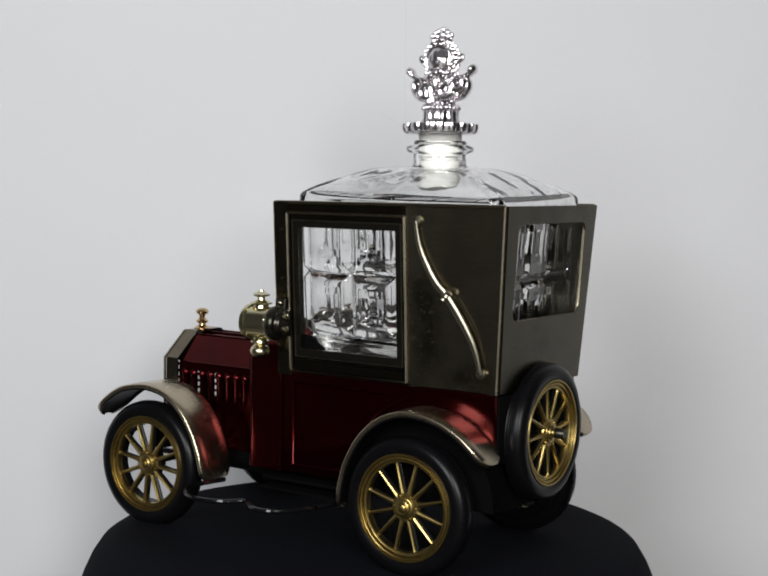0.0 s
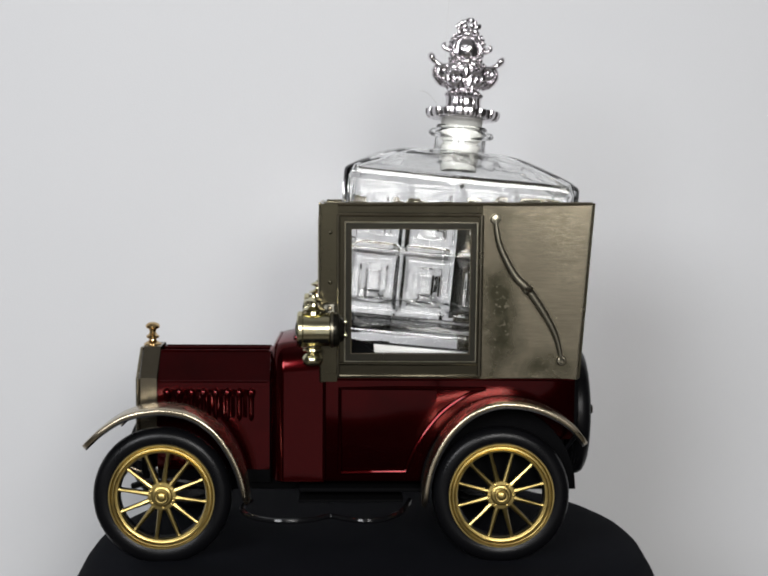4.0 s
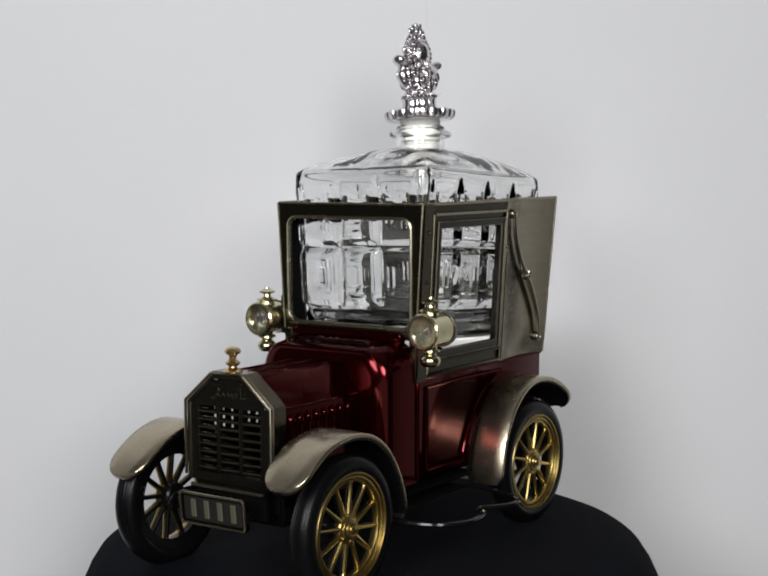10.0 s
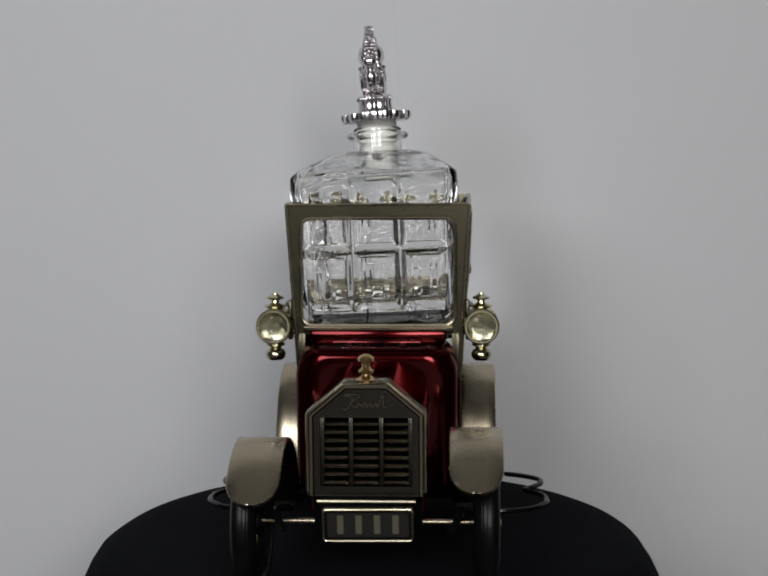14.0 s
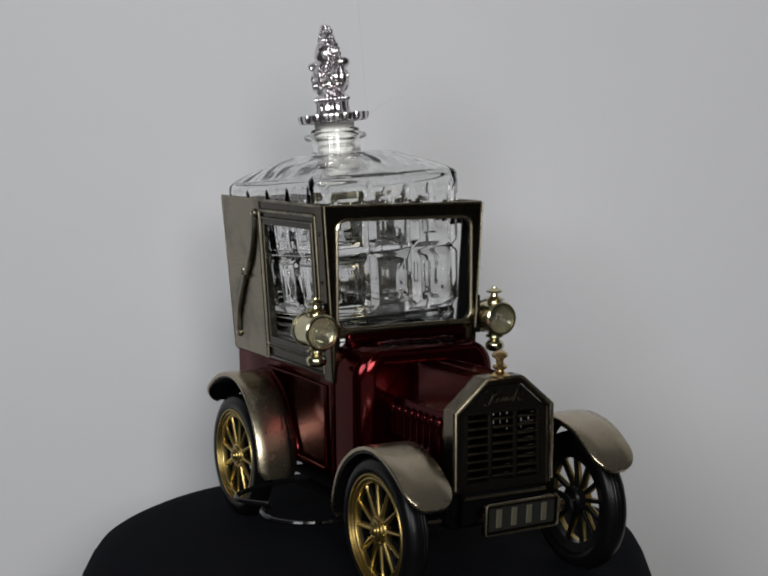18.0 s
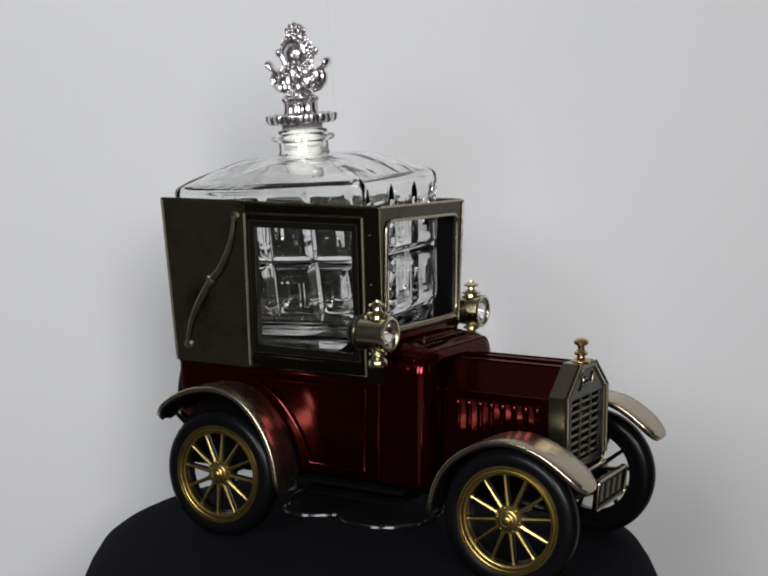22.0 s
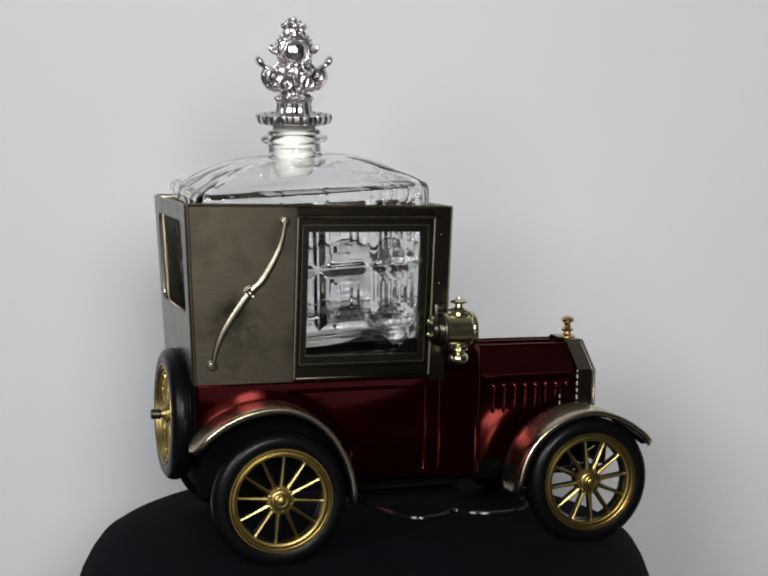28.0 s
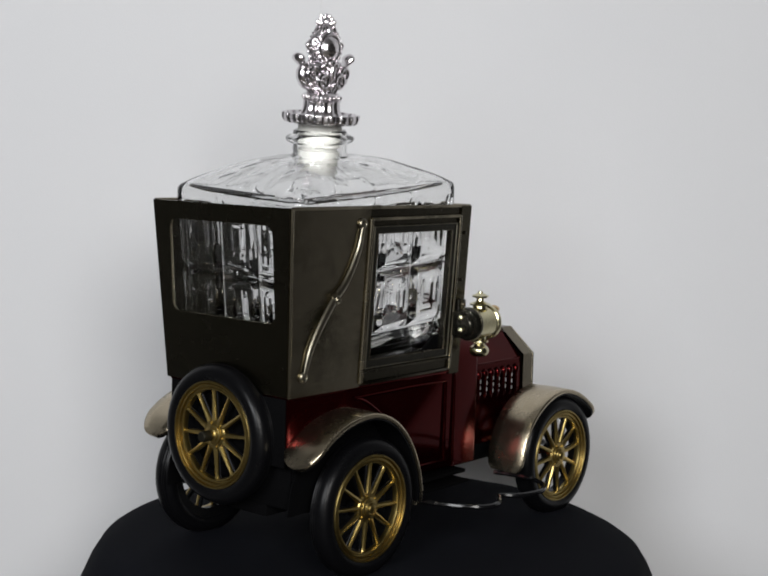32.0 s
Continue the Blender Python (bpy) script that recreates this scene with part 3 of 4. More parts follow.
def build_radiator():
    outline = [(26, 45), (26, 81.8), (9.8, 95.6), (-9.8, 95.6), (-26, 81.8), (-26, 45)]
    shell = bmesh.new()
    loops = []
    for x, g in ((107.6, 0), (115.6, 0), (117.0, 1.4)):
        loops.append([(x, math.copysign(abs(y) - g, y), z - (g if z > 60 else 0)) for y, z in outline])
    # walls of the shell
    rows = [[shell.verts.new(p) for p in loop] for loop in loops]
    for a, b in zip(rows, rows[1:]):
        for i in range(6):
            j = (i + 1) % 6
            shell.faces.new((a[i], a[j], b[j], b[i]))
    front = rows[-1]
    brow = [shell.verts.new((117.0, y, z)) for y, z in ((23.4, 45), (23.4, 80.4), (9.0, 92.6), (-9.0, 92.6), (-23.4, 80.4), (-23.4, 45))]
    sunk = [shell.verts.new((116.1, y, z)) for y, z in ((22.9, 45), (22.9, 80.1), (8.8, 92.0), (-8.8, 92.0), (-22.9, 80.1), (-22.9, 45))]
    for a, b in ((front, brow), (brow, sunk)):
        for i in range(5):
            shell.faces.new((a[i], a[i + 1], b[i + 1], b[i]))
    part("radiator_shell", shell, SHELL, CAR, "antique bronze radiator shell", 25)
    face = bmesh.new()
    edge = [face.verts.new((116.2, y, z)) for y, z in ((22.8, 45), (22.8, 80.0), (8.7, 91.9), (-8.7, 91.9), (-22.8, 80.0), (-22.8, 45))]
    hv = [face.verts.new((116.2, y, z)) for y, z in ((20.2, 49), (20.2, 79.5), (-20.2, 79.5), (-20.2, 49))]
    hb = [face.verts.new((112.6, y * 0.98, z)) for y, z in ((20.2, 49), (20.2, 79.5), (-20.2, 79.5), (-20.2, 49))]
    face.faces.new((edge[0], edge[1], hv[1], hv[0]))
    face.faces.new((edge[1], edge[2], edge[3], edge[4], hv[2], hv[1]))
    face.faces.new((edge[4], edge[5], hv[3], hv[2]))
    face.faces.new((edge[5], edge[0], hv[0], hv[3]))
    for i in range(4):
        j = (i + 1) % 4
        face.faces.new((hv[i], hv[j], hb[j], hb[i]))
    part("radiator_face", face, GRILLE, CAR, "blackened bronze radiator face", 25)
    rim = [(117.2, 25.6, 47), (117.2, 25.6, 81.4), (117.2, 9.6, 94.8), (117.2, -9.6, 94.8), (117.2, -25.6, 81.4), (117.2, -25.6, 47)]
    part("radiator_rim", tube(rim, 0.75, 8), PALE, CAR, "worn bright rim")
    slat = None
    for col in (-13.3, 0, 13.3):
        for k in range(8):
            m = pose(114.6 * MM, col * MM, (77.2 - k * 3.72) * MM, 0, 24, 0)
            if slat is None:
                slat = part("grille_slat", box(-0.8, 1.7, -5.6, 5.6, -0.75, 0.75, 0.5, seg=2), SHELL, CAR)
                slat.matrix_basis = m
            else:
                share(slat, m, CAR)
    for y in (-19.2, -6.65, 6.65, 19.2):
        part("grille_post", box(113.6, 116.0, y - 1.0, y + 1.0, 49.2, 79.3, 0.3), GRILLE, CAR)
    # the badge, as a plain flourish
    path = smooth_path([(116.6, -9.8, 83.6), (116.6, -8.6, 83.0), (116.6, -7.0, 85.2), (116.6, -5.6, 88.6), (116.6, -9.2, 89.4), (116.6, -6.2, 90.0), (116.6, -2.4, 89.2), (116.6, -6.4, 86.2), (116.6, -4.2, 84.2), (116.6, -3.0, 86.0),
                        (116.6, -1.4, 84.6), (116.6, -0.2, 86.4), (116.6, 0.6, 84.4), (116.6, 2.0, 86.2), (116.6, 3.0, 84.4), (116.6, 4.6, 86.4), (116.6, 5.2, 84.4), (116.6, 7.4, 89.8), (116.6, 7.8, 84.6), (116.6, 9.2, 84.6)], 4)
    part("badge", tube(path, 0.42, 6, up=(1, 0, 0)), SHELL, CAR, "raised silver flourish badge")
    cap = [(0.3, 94.6), (4.4, 94.6), (4.5, 95.9), (3.4, 96.7), (2.0, 97.5), (1.9, 98.3), (3.2, 99.0), (3.4, 99.9), (2.2, 100.7), (1.6, 102.0), (2.0, 103.2), (3.4, 104.0), (3.7, 105.0), (3.0, 106.1), (1.6, 106.8), (0.3, 107.0)]
    part("radiator_cap", lathe(cap, (113.0, 0, 0), "z", 28), COPPER, CAR, "turned brass radiator cap")
    part("apron", box(112.5, 116, -21, 21, 30, 45, 1), MATT, CAR)
    part("apron_lip", tube([(118.2, -21.5, 42.9), (118.2, 21.5, 42.9)], 0.9, 8), PALE, CAR)
    # number plate with plain bars for its figures
    ph = round_rect(-17.6, 17.6, -5.6, 5.6, 0.8, 4)
    po = round_rect(-19.6, 19.6, -7.5, 7.5, 1.6, 4)
    frame_bm = framed_sheet(po, ph, lambda u, v, d: (1.2 + d, u, v), 2.0)
    number = part("plate_frame", frame_bm, DARK_BRONZE, CAR, "bronze plate frame with plain raised bars")
    number.matrix_basis = pose(128.3 * MM, 1.4 * MM, 35.6 * MM, 0.6, 5, 0)
    part("plate_back", box(-0.6, 0.4, -18.4, 18.4, -6.4, 6.4), PLATE, number)
    part("plate_rim", tube([(1.3, u, v) for u, v in round_rect(-19.1, 19.1, -7.0, 7.0, 1.5, 4)], 0.6, 8, closed=True, up=(1, 0, 0)), PALE, number, "bright raised rim")
    bar = None
    for k in range(4):
        m = pose(0, (-11.8 + 7.9 * k) * MM, 0)
        if bar is None:
            bar = part("figure_bar", box(0.3, 1.0, -1.5, 1.5, -4.2, 4.2, 0.3, seg=1), FIGURE, number)
            bar.matrix_basis = m
        else:
            share(bar, m, number)
    for s in (1, -1):
        part("plate_stay", tube([(127, s * 12 + 1.4, 36), (120, s * 12, 33), (112, s * 12, 30)], 0.9, 8), NICKEL, CAR)


def build_cab():
    for s in (1, -1):
        def put(u, v, d):
            return (u, s * (side_y(v) + d), v)
        hole = round_rect(-46.2, 12.6, 95.6, 157.6, 0.8, 5)
        outer = outer_like(hole, -52, 20, 84.2, 168.4)
        side = part("cab_side", framed_sheet(outer, hole, put, 1.6), DARK_BRONZE, CAR, "antique dark bronze cab side with window", 20)
        # the left sheet is bowed slightly inwards
        bow, gap = (5.6, 2.6) if s > 0 else (0.0, 1.6)
        loops = []
        for v in (84.0, 110, 140, 169.2):
            a, b = rear_x(v), -51.0
            us = [(a + (b - a) * k / 8, 0.5 - bow * (k / 8) * (1 - k / 8)) for k in range(9)]
            loops.append([(u, s * (side_y(v) + d), v) for u, d in us] + [(u, s * (side_y(v) + d - 1.4), v) for u, d in reversed(us)])
        part("rear_quarter", rings(loops), BRONZE, CAR, "brushed bronze rear quarter panel", 20)
        # Sheet added so that the quarter's inner face is dark behind the glass.
        lining = []
        for v in (88.0, 110, 140, 168.6):
            a, b = rear_x(v) + 2.4, -53.0
            lining.append([(a, s * (side_y(v) - gap), v), (b, s * (side_y(v) - gap), v), (b, s * (side_y(v) - gap - 0.5), v), (a, s * (side_y(v) - gap - 0.5), v)])
        part("quarter_inner_sheet", rings(lining), GRILLE, side, "added dark inner sheet", 20)
        # A like black sheet, added inside the front post.
        lining = []
        for v in (97.0, 120, 140, 166):
            lining.append([(13.6, s * (side_y(v) - 2.3), v), (24.6, s * (side_y(v) - 2.3), v), (24.6, s * (side_y(v) - 2.9), v), (13.6, s * (side_y(v) - 2.9), v)])
        part("post_inner_sheet", rings(lining), MATT, side, "added black inner sheet", 20)
        post = []
        for v in (82.5, 110, 140, 168.4):
            a, b = 18.4, 26.2
            post.append([(a, s * (side_y(v) + 0.9), v), (b, s * (side_y(v) + 0.9), v), (b, s * (side_y(v) - 2.2), v), (a, s * (side_y(v) - 2.2), v)])
        part("front_post", rings(post), SHEET, CAR, "", 20)
        # raised frame round the door and the recessed frame of its window
        frame_path = [(18.0, 163.6), (-50.6, 163.6), (-50.6, 85.5), (18.0, 85.5)]
        for a, b, r in ((0, 1, 0.9), (1, 2, 1.0), (3, 0, 0.8)):
            (u0, v0), (u1, v1) = frame_path[a], frame_path[b]
            part("door_frame_bead", tube([(u0, s * (side_y(v0) + 0.9), v0), (u1, s * (side_y(v1) + 0.9), v1)], r, 8), PALE if a else BRONZE, side)
        ih = round_rect(-45.4, 11.8, 96.4, 156.8, 0.6, 5)
        io = round_rect(-48.4, 14.8, 92.6, 160.0, 0.6, 5)
        # Black-patinated frame; its extra darkness also stands for shade in the recess.
        part("window_frame", framed_sheet(io, ih, lambda u, v, d: (u, s * (side_y(v) + 0.9 + d), v), 3.6), GRILLE, side, "blackened bronze window frame with recess shade", 20)
        part("window_edge", tube([(u, s * (side_y(v) + 1.2), v) for u, v in ((14.8, 92.6), (14.8, 160.0), (-48.4, 160.0), (-48.4, 92.6))], 0.42, 6, closed=True), LANDAU, side, "worn bronze edge")
        part("window_lip", tube([(u, s * (side_y(v) + 0.9), v) for u, v in ((11.8, 96.4), (11.8, 156.8), (-45.4, 156.8), (-45.4, 96.4))], 0.4, 6, closed=True), SHELL, side)
        part("sill_bead", tube([(-50, s * (side_y(91.3) + 0.8), 91.3), (17.5, s * (side_y(91.3) + 0.8), 91.3)], 0.7, 8), DARK_BRONZE, side)
        part("door_foot", box(-50.5, 18, *sorted((s * (side_y(85) - 0.5), s * (side_y(85) + 1.2))), 84.6, 86.0, 0.5), DARK_BRONZE, side)
        for v in (104, 118, 131, 155):
            part("rivet", lathe([(0.2, 0), (1.0, 0), (0.8, 0.7), (0.2, 0.95)], (21.8, s * (side_y(v) + 0.9), v), "y", 10, scale=(1, s, 1)), DARK_BRONZE, side)
        # curved carriage strap
        knots = [(-57.0, 161.7), (-59.4, 149), (-66.6, 135), (-73.2, 128.0), (-81.3, 116.5), (-87.4, 105), (-90.4, 93.2)]
        path = smooth_path([(u, s * (side_y(v) + 1.6), v) for u, v in knots], 5)
        radii = [0.9 + 1.05 * math.sin(math.pi * i / (len(path) - 1)) for i in range(len(path))]
        strap = part("landau_bar", tube(path, radii, 10, flat=0.75), LANDAU, CAR, "S-curved bronze landau bar")
        for u, v in (knots[0], knots[-1]):
            part("landau_boss", lathe([(0.2, -1.1), (2.5, -1.1), (2.5, 0.9), (2.0, 1.5), (1.4, 1.6), (1.1, 1.1), (0.2, 1.2)], (u, s * (side_y(v) + 0.5), v), "y", 16, scale=(1, s, 1)), LANDAU, strap)
        part("landau_joint", lathe([(0.4, -2.6), (1.9, -2.2), (1.5, -1.2), (2.2, 0), (1.5, 1.2), (1.9, 2.2), (0.4, 2.6)], (0, 0, 0), "x", 12), LANDAU, strap).matrix_basis = pose(-73.2 * MM, s * (side_y(128.0) + 1.9) * MM, 128.0 * MM, 0, 50, 0)
        # worn corner edges
        part("corner_edge", tube([(rear_x(84.2), s * (side_y(84.2) + 0.1), 84.2), (rear_x(169.6), s * (side_y(169.6) + 0.1), 169.6)], 0.7, 8), PALE, CAR)
        part("top_edge", tube([(rear_x(169.2), s * side_y(169.2), 169.3), (25, s * side_y(168.4), 168.5)], 0.9, 8), BRONZE, CAR)
    # windscreen frame
    hole = round_rect(-37.6, 37.6, 109, 161.2, 5, 5)
    o = outer_like(hole, -1, 1, 104, 168.6)
    outer = [(u * side_y(v), v) for u, v in o]
    wind = part("windscreen_frame", framed_sheet(outer, hole, lambda u, v, d: (26.6 + d, u, v), 1.8), SHEET, CAR, "bronze windscreen frame with rounded corners", 20)
    rim = [(27.0, u, v) for u, v in round_rect(-38.2, 38.2, 108.4, 161.8, 5.4, 6)]
    part("windscreen_rim", tube(rim, 0.95, 8, closed=True, up=(1, 0, 0)), PALE, wind, "bright rolled rim")
    for s in (1, -1):
        part("windscreen_post", box(25.2, 27.0, *sorted((s * 36.5, s * 40.6)), 82, 104.6, 0.5), SHEET, wind)
        # Pale rods here and on top stand for highlights on the frame's edges.
        part("frame_highlight", tube([(27.0, s * (side_y(v) - 0.3), v) for v in (104.5, 130, 150, 168.4)], 0.55, 8), PALE, wind, "pale highlight along the edge")
    part("frame_top_highlight", tube([(27.0, -44.6, 168.6), (27.0, 44.6, 168.6)], 0.6, 8), PALE, wind, "pale highlight along the edge")
    part("windscreen_sill", box(24.8, 28.2, -37, 37, 104.6, 108.2, 0.9), SHEET, wind)
    part("sill_line", tube([(28.2, -37, 107.6), (28.2, 37, 107.6)], 0.5, 8), PALE, wind)
    # rear panel
    hole = round_rect(-34.2, 34.2, 117.2, 161.4, 4.5, 5)
    o = outer_like(hole, -1, 1, 84.6, 169.6)
    outer = [(u * (side_y(v) - 0.2), v) for u, v in o]
    back = part("rear_panel", framed_sheet(outer, hole, lambda u, v, d: (rear_x(v) - d, u, v), -1.6), SHEET, CAR, "dark bronze rear panel with window", 20)
    rim = [(rear_x(v) - 0.6, u, v) for u, v in round_rect(-34.9, 34.9, 116.5, 162.1, 4.9, 6)]
    part("rear_window_rim", tube(rim, 1.0, 8, closed=True, up=(1, 0, 0)), PALE, back)
    # White floor, rims and cradle are added to brighten the lower glass.
    part("cab_floor", box(-96, 24, -38.5, 38.5, 84.4, 87.5), TRAY, CAR, "white tray added under the bottle to brighten it")
    tray = bpy.data.objects["cab_floor"]
    for s in (1, -1):
        part("tray_side_reflector", box(-94, 2, *sorted((s * 37.2, s * 38.4)), 87.4, 95.2, 0.4), TRAY, tray)
    part("tray_end_reflector", box(-95.4, -94, -37, 37, 87.4, 98, 0.4), TRAY, tray)
    part("cradle", box(6, 12.5, -36, 36, 87.5, 96, 1.5), TRAY, CAR, "white block added behind the windscreen to brighten the glass")
    cheek = [(-1, 88), (0, 96.5), (3, 98.4), (8, 102.6), (12.5, 103.4), (12.5, 88)]
    for s in (1, -1):
        part("cradle_cheek", rings([[(x, s * y, z) for x, z in cheek] for y in (38.2, 36.4)]), MATT, CAR, "black sloping cheek of the bottle cradle", 20)


def build_lamps():
    for s in (1, -1):
        lamp = new("headlamp")
        lamp.parent = CAR
        lamp["label"] = "polished brass side lamp with round glass"
        y = s * 51.0
        drum = [(0.4, 19.2), (4, 19.2), (5.5, 19.8), (7.4, 21.2), (8.0, 22.0), (8.0, 34.2), (8.7, 34.6), (8.9, 35.4), (8.8, 36.6), (8.1, 37.3), (7.2, 37.3), (7.0, 36.2)]
        inner = [(6.6, 34.6), (4.0, 31.5), (0.4, 30.2)]
        part("drum", lathe(drum + inner, (0, y, 109), "x", 36), BRASS, lamp)
        glass = [(0.3, 38.4), (1.0, 38.3), (1.4, 37.7), (2.0, 38.2), (2.4, 37.5), (3.1, 38.0), (3.5, 37.2), (4.2, 37.7), (4.6, 36.9), (5.3, 37.3), (5.7, 36.6), (6.5, 36.7), (6.9, 36.2), (6.9, 35.5), (0.3, 35.5)]
        part("lens", lathe(glass, (0, y, 109), "x", 32), LENS, lamp, "ribbed clear lens")
        part("reflector", lathe([(0.3, 33.2), (2.0, 33.0), (3.4, 33.6), (6.7, 35.3), (6.5, 34.8), (3.4, 32.6), (0.3, 32.2)], (0, y, 109), "x", 28), REFLECTOR, lamp)
        vent = [(0.3, 116.2), (3.8, 116.2), (3.6, 117.6), (5.4, 118.2), (5.5, 118.8), (3.4, 119.6), (2.0, 120.2), (1.8, 121.4), (4.2, 122.3), (4.3, 123.0), (2.6, 123.8), (1.4, 124.4), (1.3, 125.0), (0.3, 125.3)]
        part("vent_cap", lathe(vent, (29.5, y, 0), "z", 24), BRASS, lamp)
        foot = [(0.3, 101.8), (3.4, 101.8), (3.2, 100.6), (4.6, 100.0), (4.7, 99.2), (3.0, 98.4), (2.7, 97.6), (4.0, 96.9), (4.9, 95.6), (5.0, 94.2), (4.4, 92.7), (3.2, 91.8), (0.3, 91.5)]
        part("oil_font", lathe(foot, (30, y, 0), "z", 24), BRASS, lamp)
        cup = part("bracket", lathe([(0.3, 14.8), (4.6, 14.9), (5.4, 15.6), (5.9, 17.0), (7.6, 17.4), (8.2, 18.4), (8.3, 20.6), (7.6, 21.0), (0.3, 21.0)], (0, y, 109), "x", 32), GRILLE, lamp, "blackened round lamp bracket")
        part("bracket_rim", torus([(8.0, 20.2), (8.55, 20.2), (8.7, 20.8), (8.55, 21.4), (8.0, 21.4)], (0, y, 109), "x", 36), LANDAU, cup, "worn bright rim")
        part("bracket_arm", box(16.0, 19.0, *sorted((s * 43.6, s * 49.5)), 102.5, 115.5, 0.9), GRILLE, cup)
        part("bracket_plate", box(19.2, 25.4, *sorted((s * 43.2, s * 45.4)), 101, 121, 0.8), GRILLE, cup)
        for z in (106.4, 112.6):
            part("bracket_bolt", lathe([(0.2, 0), (1.5, 0), (1.5, -0.9), (0.9, -1.4), (0.2, -1.5)], (14.9, y - s * 0.8, z), "x", 12), BRASS, cup, "small domed bolt")
        part("post_rivet", lathe([(0.2, 0), (1.3, 0), (1.3, 0.9), (0.8, 1.4), (0.2, 1.5)], (22, s * 45.4, 118.6), "y", 10, scale=(1, s, 1)), SHELL, cup)


build_body()
build_dust()
build_chassis()
build_radiator()
build_cab()
build_fenders()
build_arches()
build_lamps()
build_wheels()

# ---- the glass decanter in the cab ----
BX, BY = 57.4, 42.2


def bottle_outline():
    """Points round the bottle: (x, y, outward x, outward y, groove depth 0..1, inner panel 0 or 1) with upright grooves between the panels."""
    pts = []
    half_cell = ((0.0, 1.0, 0), (0.012, 0.97, 0), (0.03, 0.86, 0), (0.075, 0.46, 0), (0.115, 0.17, 0), (0.145, 0.05, 0), (0.175, 0.0, 0), (0.225, 0.0, 0), (0.235, 0.0, 0.04), (0.265, 0.0, 0.36), (0.275, 0.0, 0.4), (0.345, 0.0, 0.4), (0.355, 0.0, 0.46), (0.39, 0.0, 0.94), (0.4, 0.0, 1.0), (0.45, 0.0, 1.0))
    fr = half_cell + tuple((1 - f, g, q) for f, g, q in reversed(half_cell[1:]))
    c = 6.0
    for nx, ny, cols, half, other in ((1, 0, 3, BY, BX), (0, 1, 4, BX, BY), (-1, 0, 3, BY, BX), (0, -1, 4, BX, BY)):
        tx, ty = -ny, nx
        w = 2 * (half - c) / cols
        for k in range(cols):
            for f, g, q in fr:
                a = -(half - c) + w * (k + f)
                pts.append((nx * other + tx * a, ny * other + ty * a, nx, ny, 0.5 if k == 0 and f == 0 else g, q))
        a = half - c
        pts.append((nx * other + tx * a, ny * other + ty * a, nx, ny, 0.5, 0))
        for turn in (11.25, 22.5, 33.75, 45, 56.25, 67.5, 78.75):
            ux, uy = math.cos(radians(turn)), math.sin(radians(turn))
            ox, oy = nx * ux + tx * uy, ny * ux + ty * uy
            pts.append((nx * (other - c) + tx * (half - c) + ox * c, ny * (other - c) + ty * (half - c) + oy * c, ox, oy, 0.15, 0))
    return pts


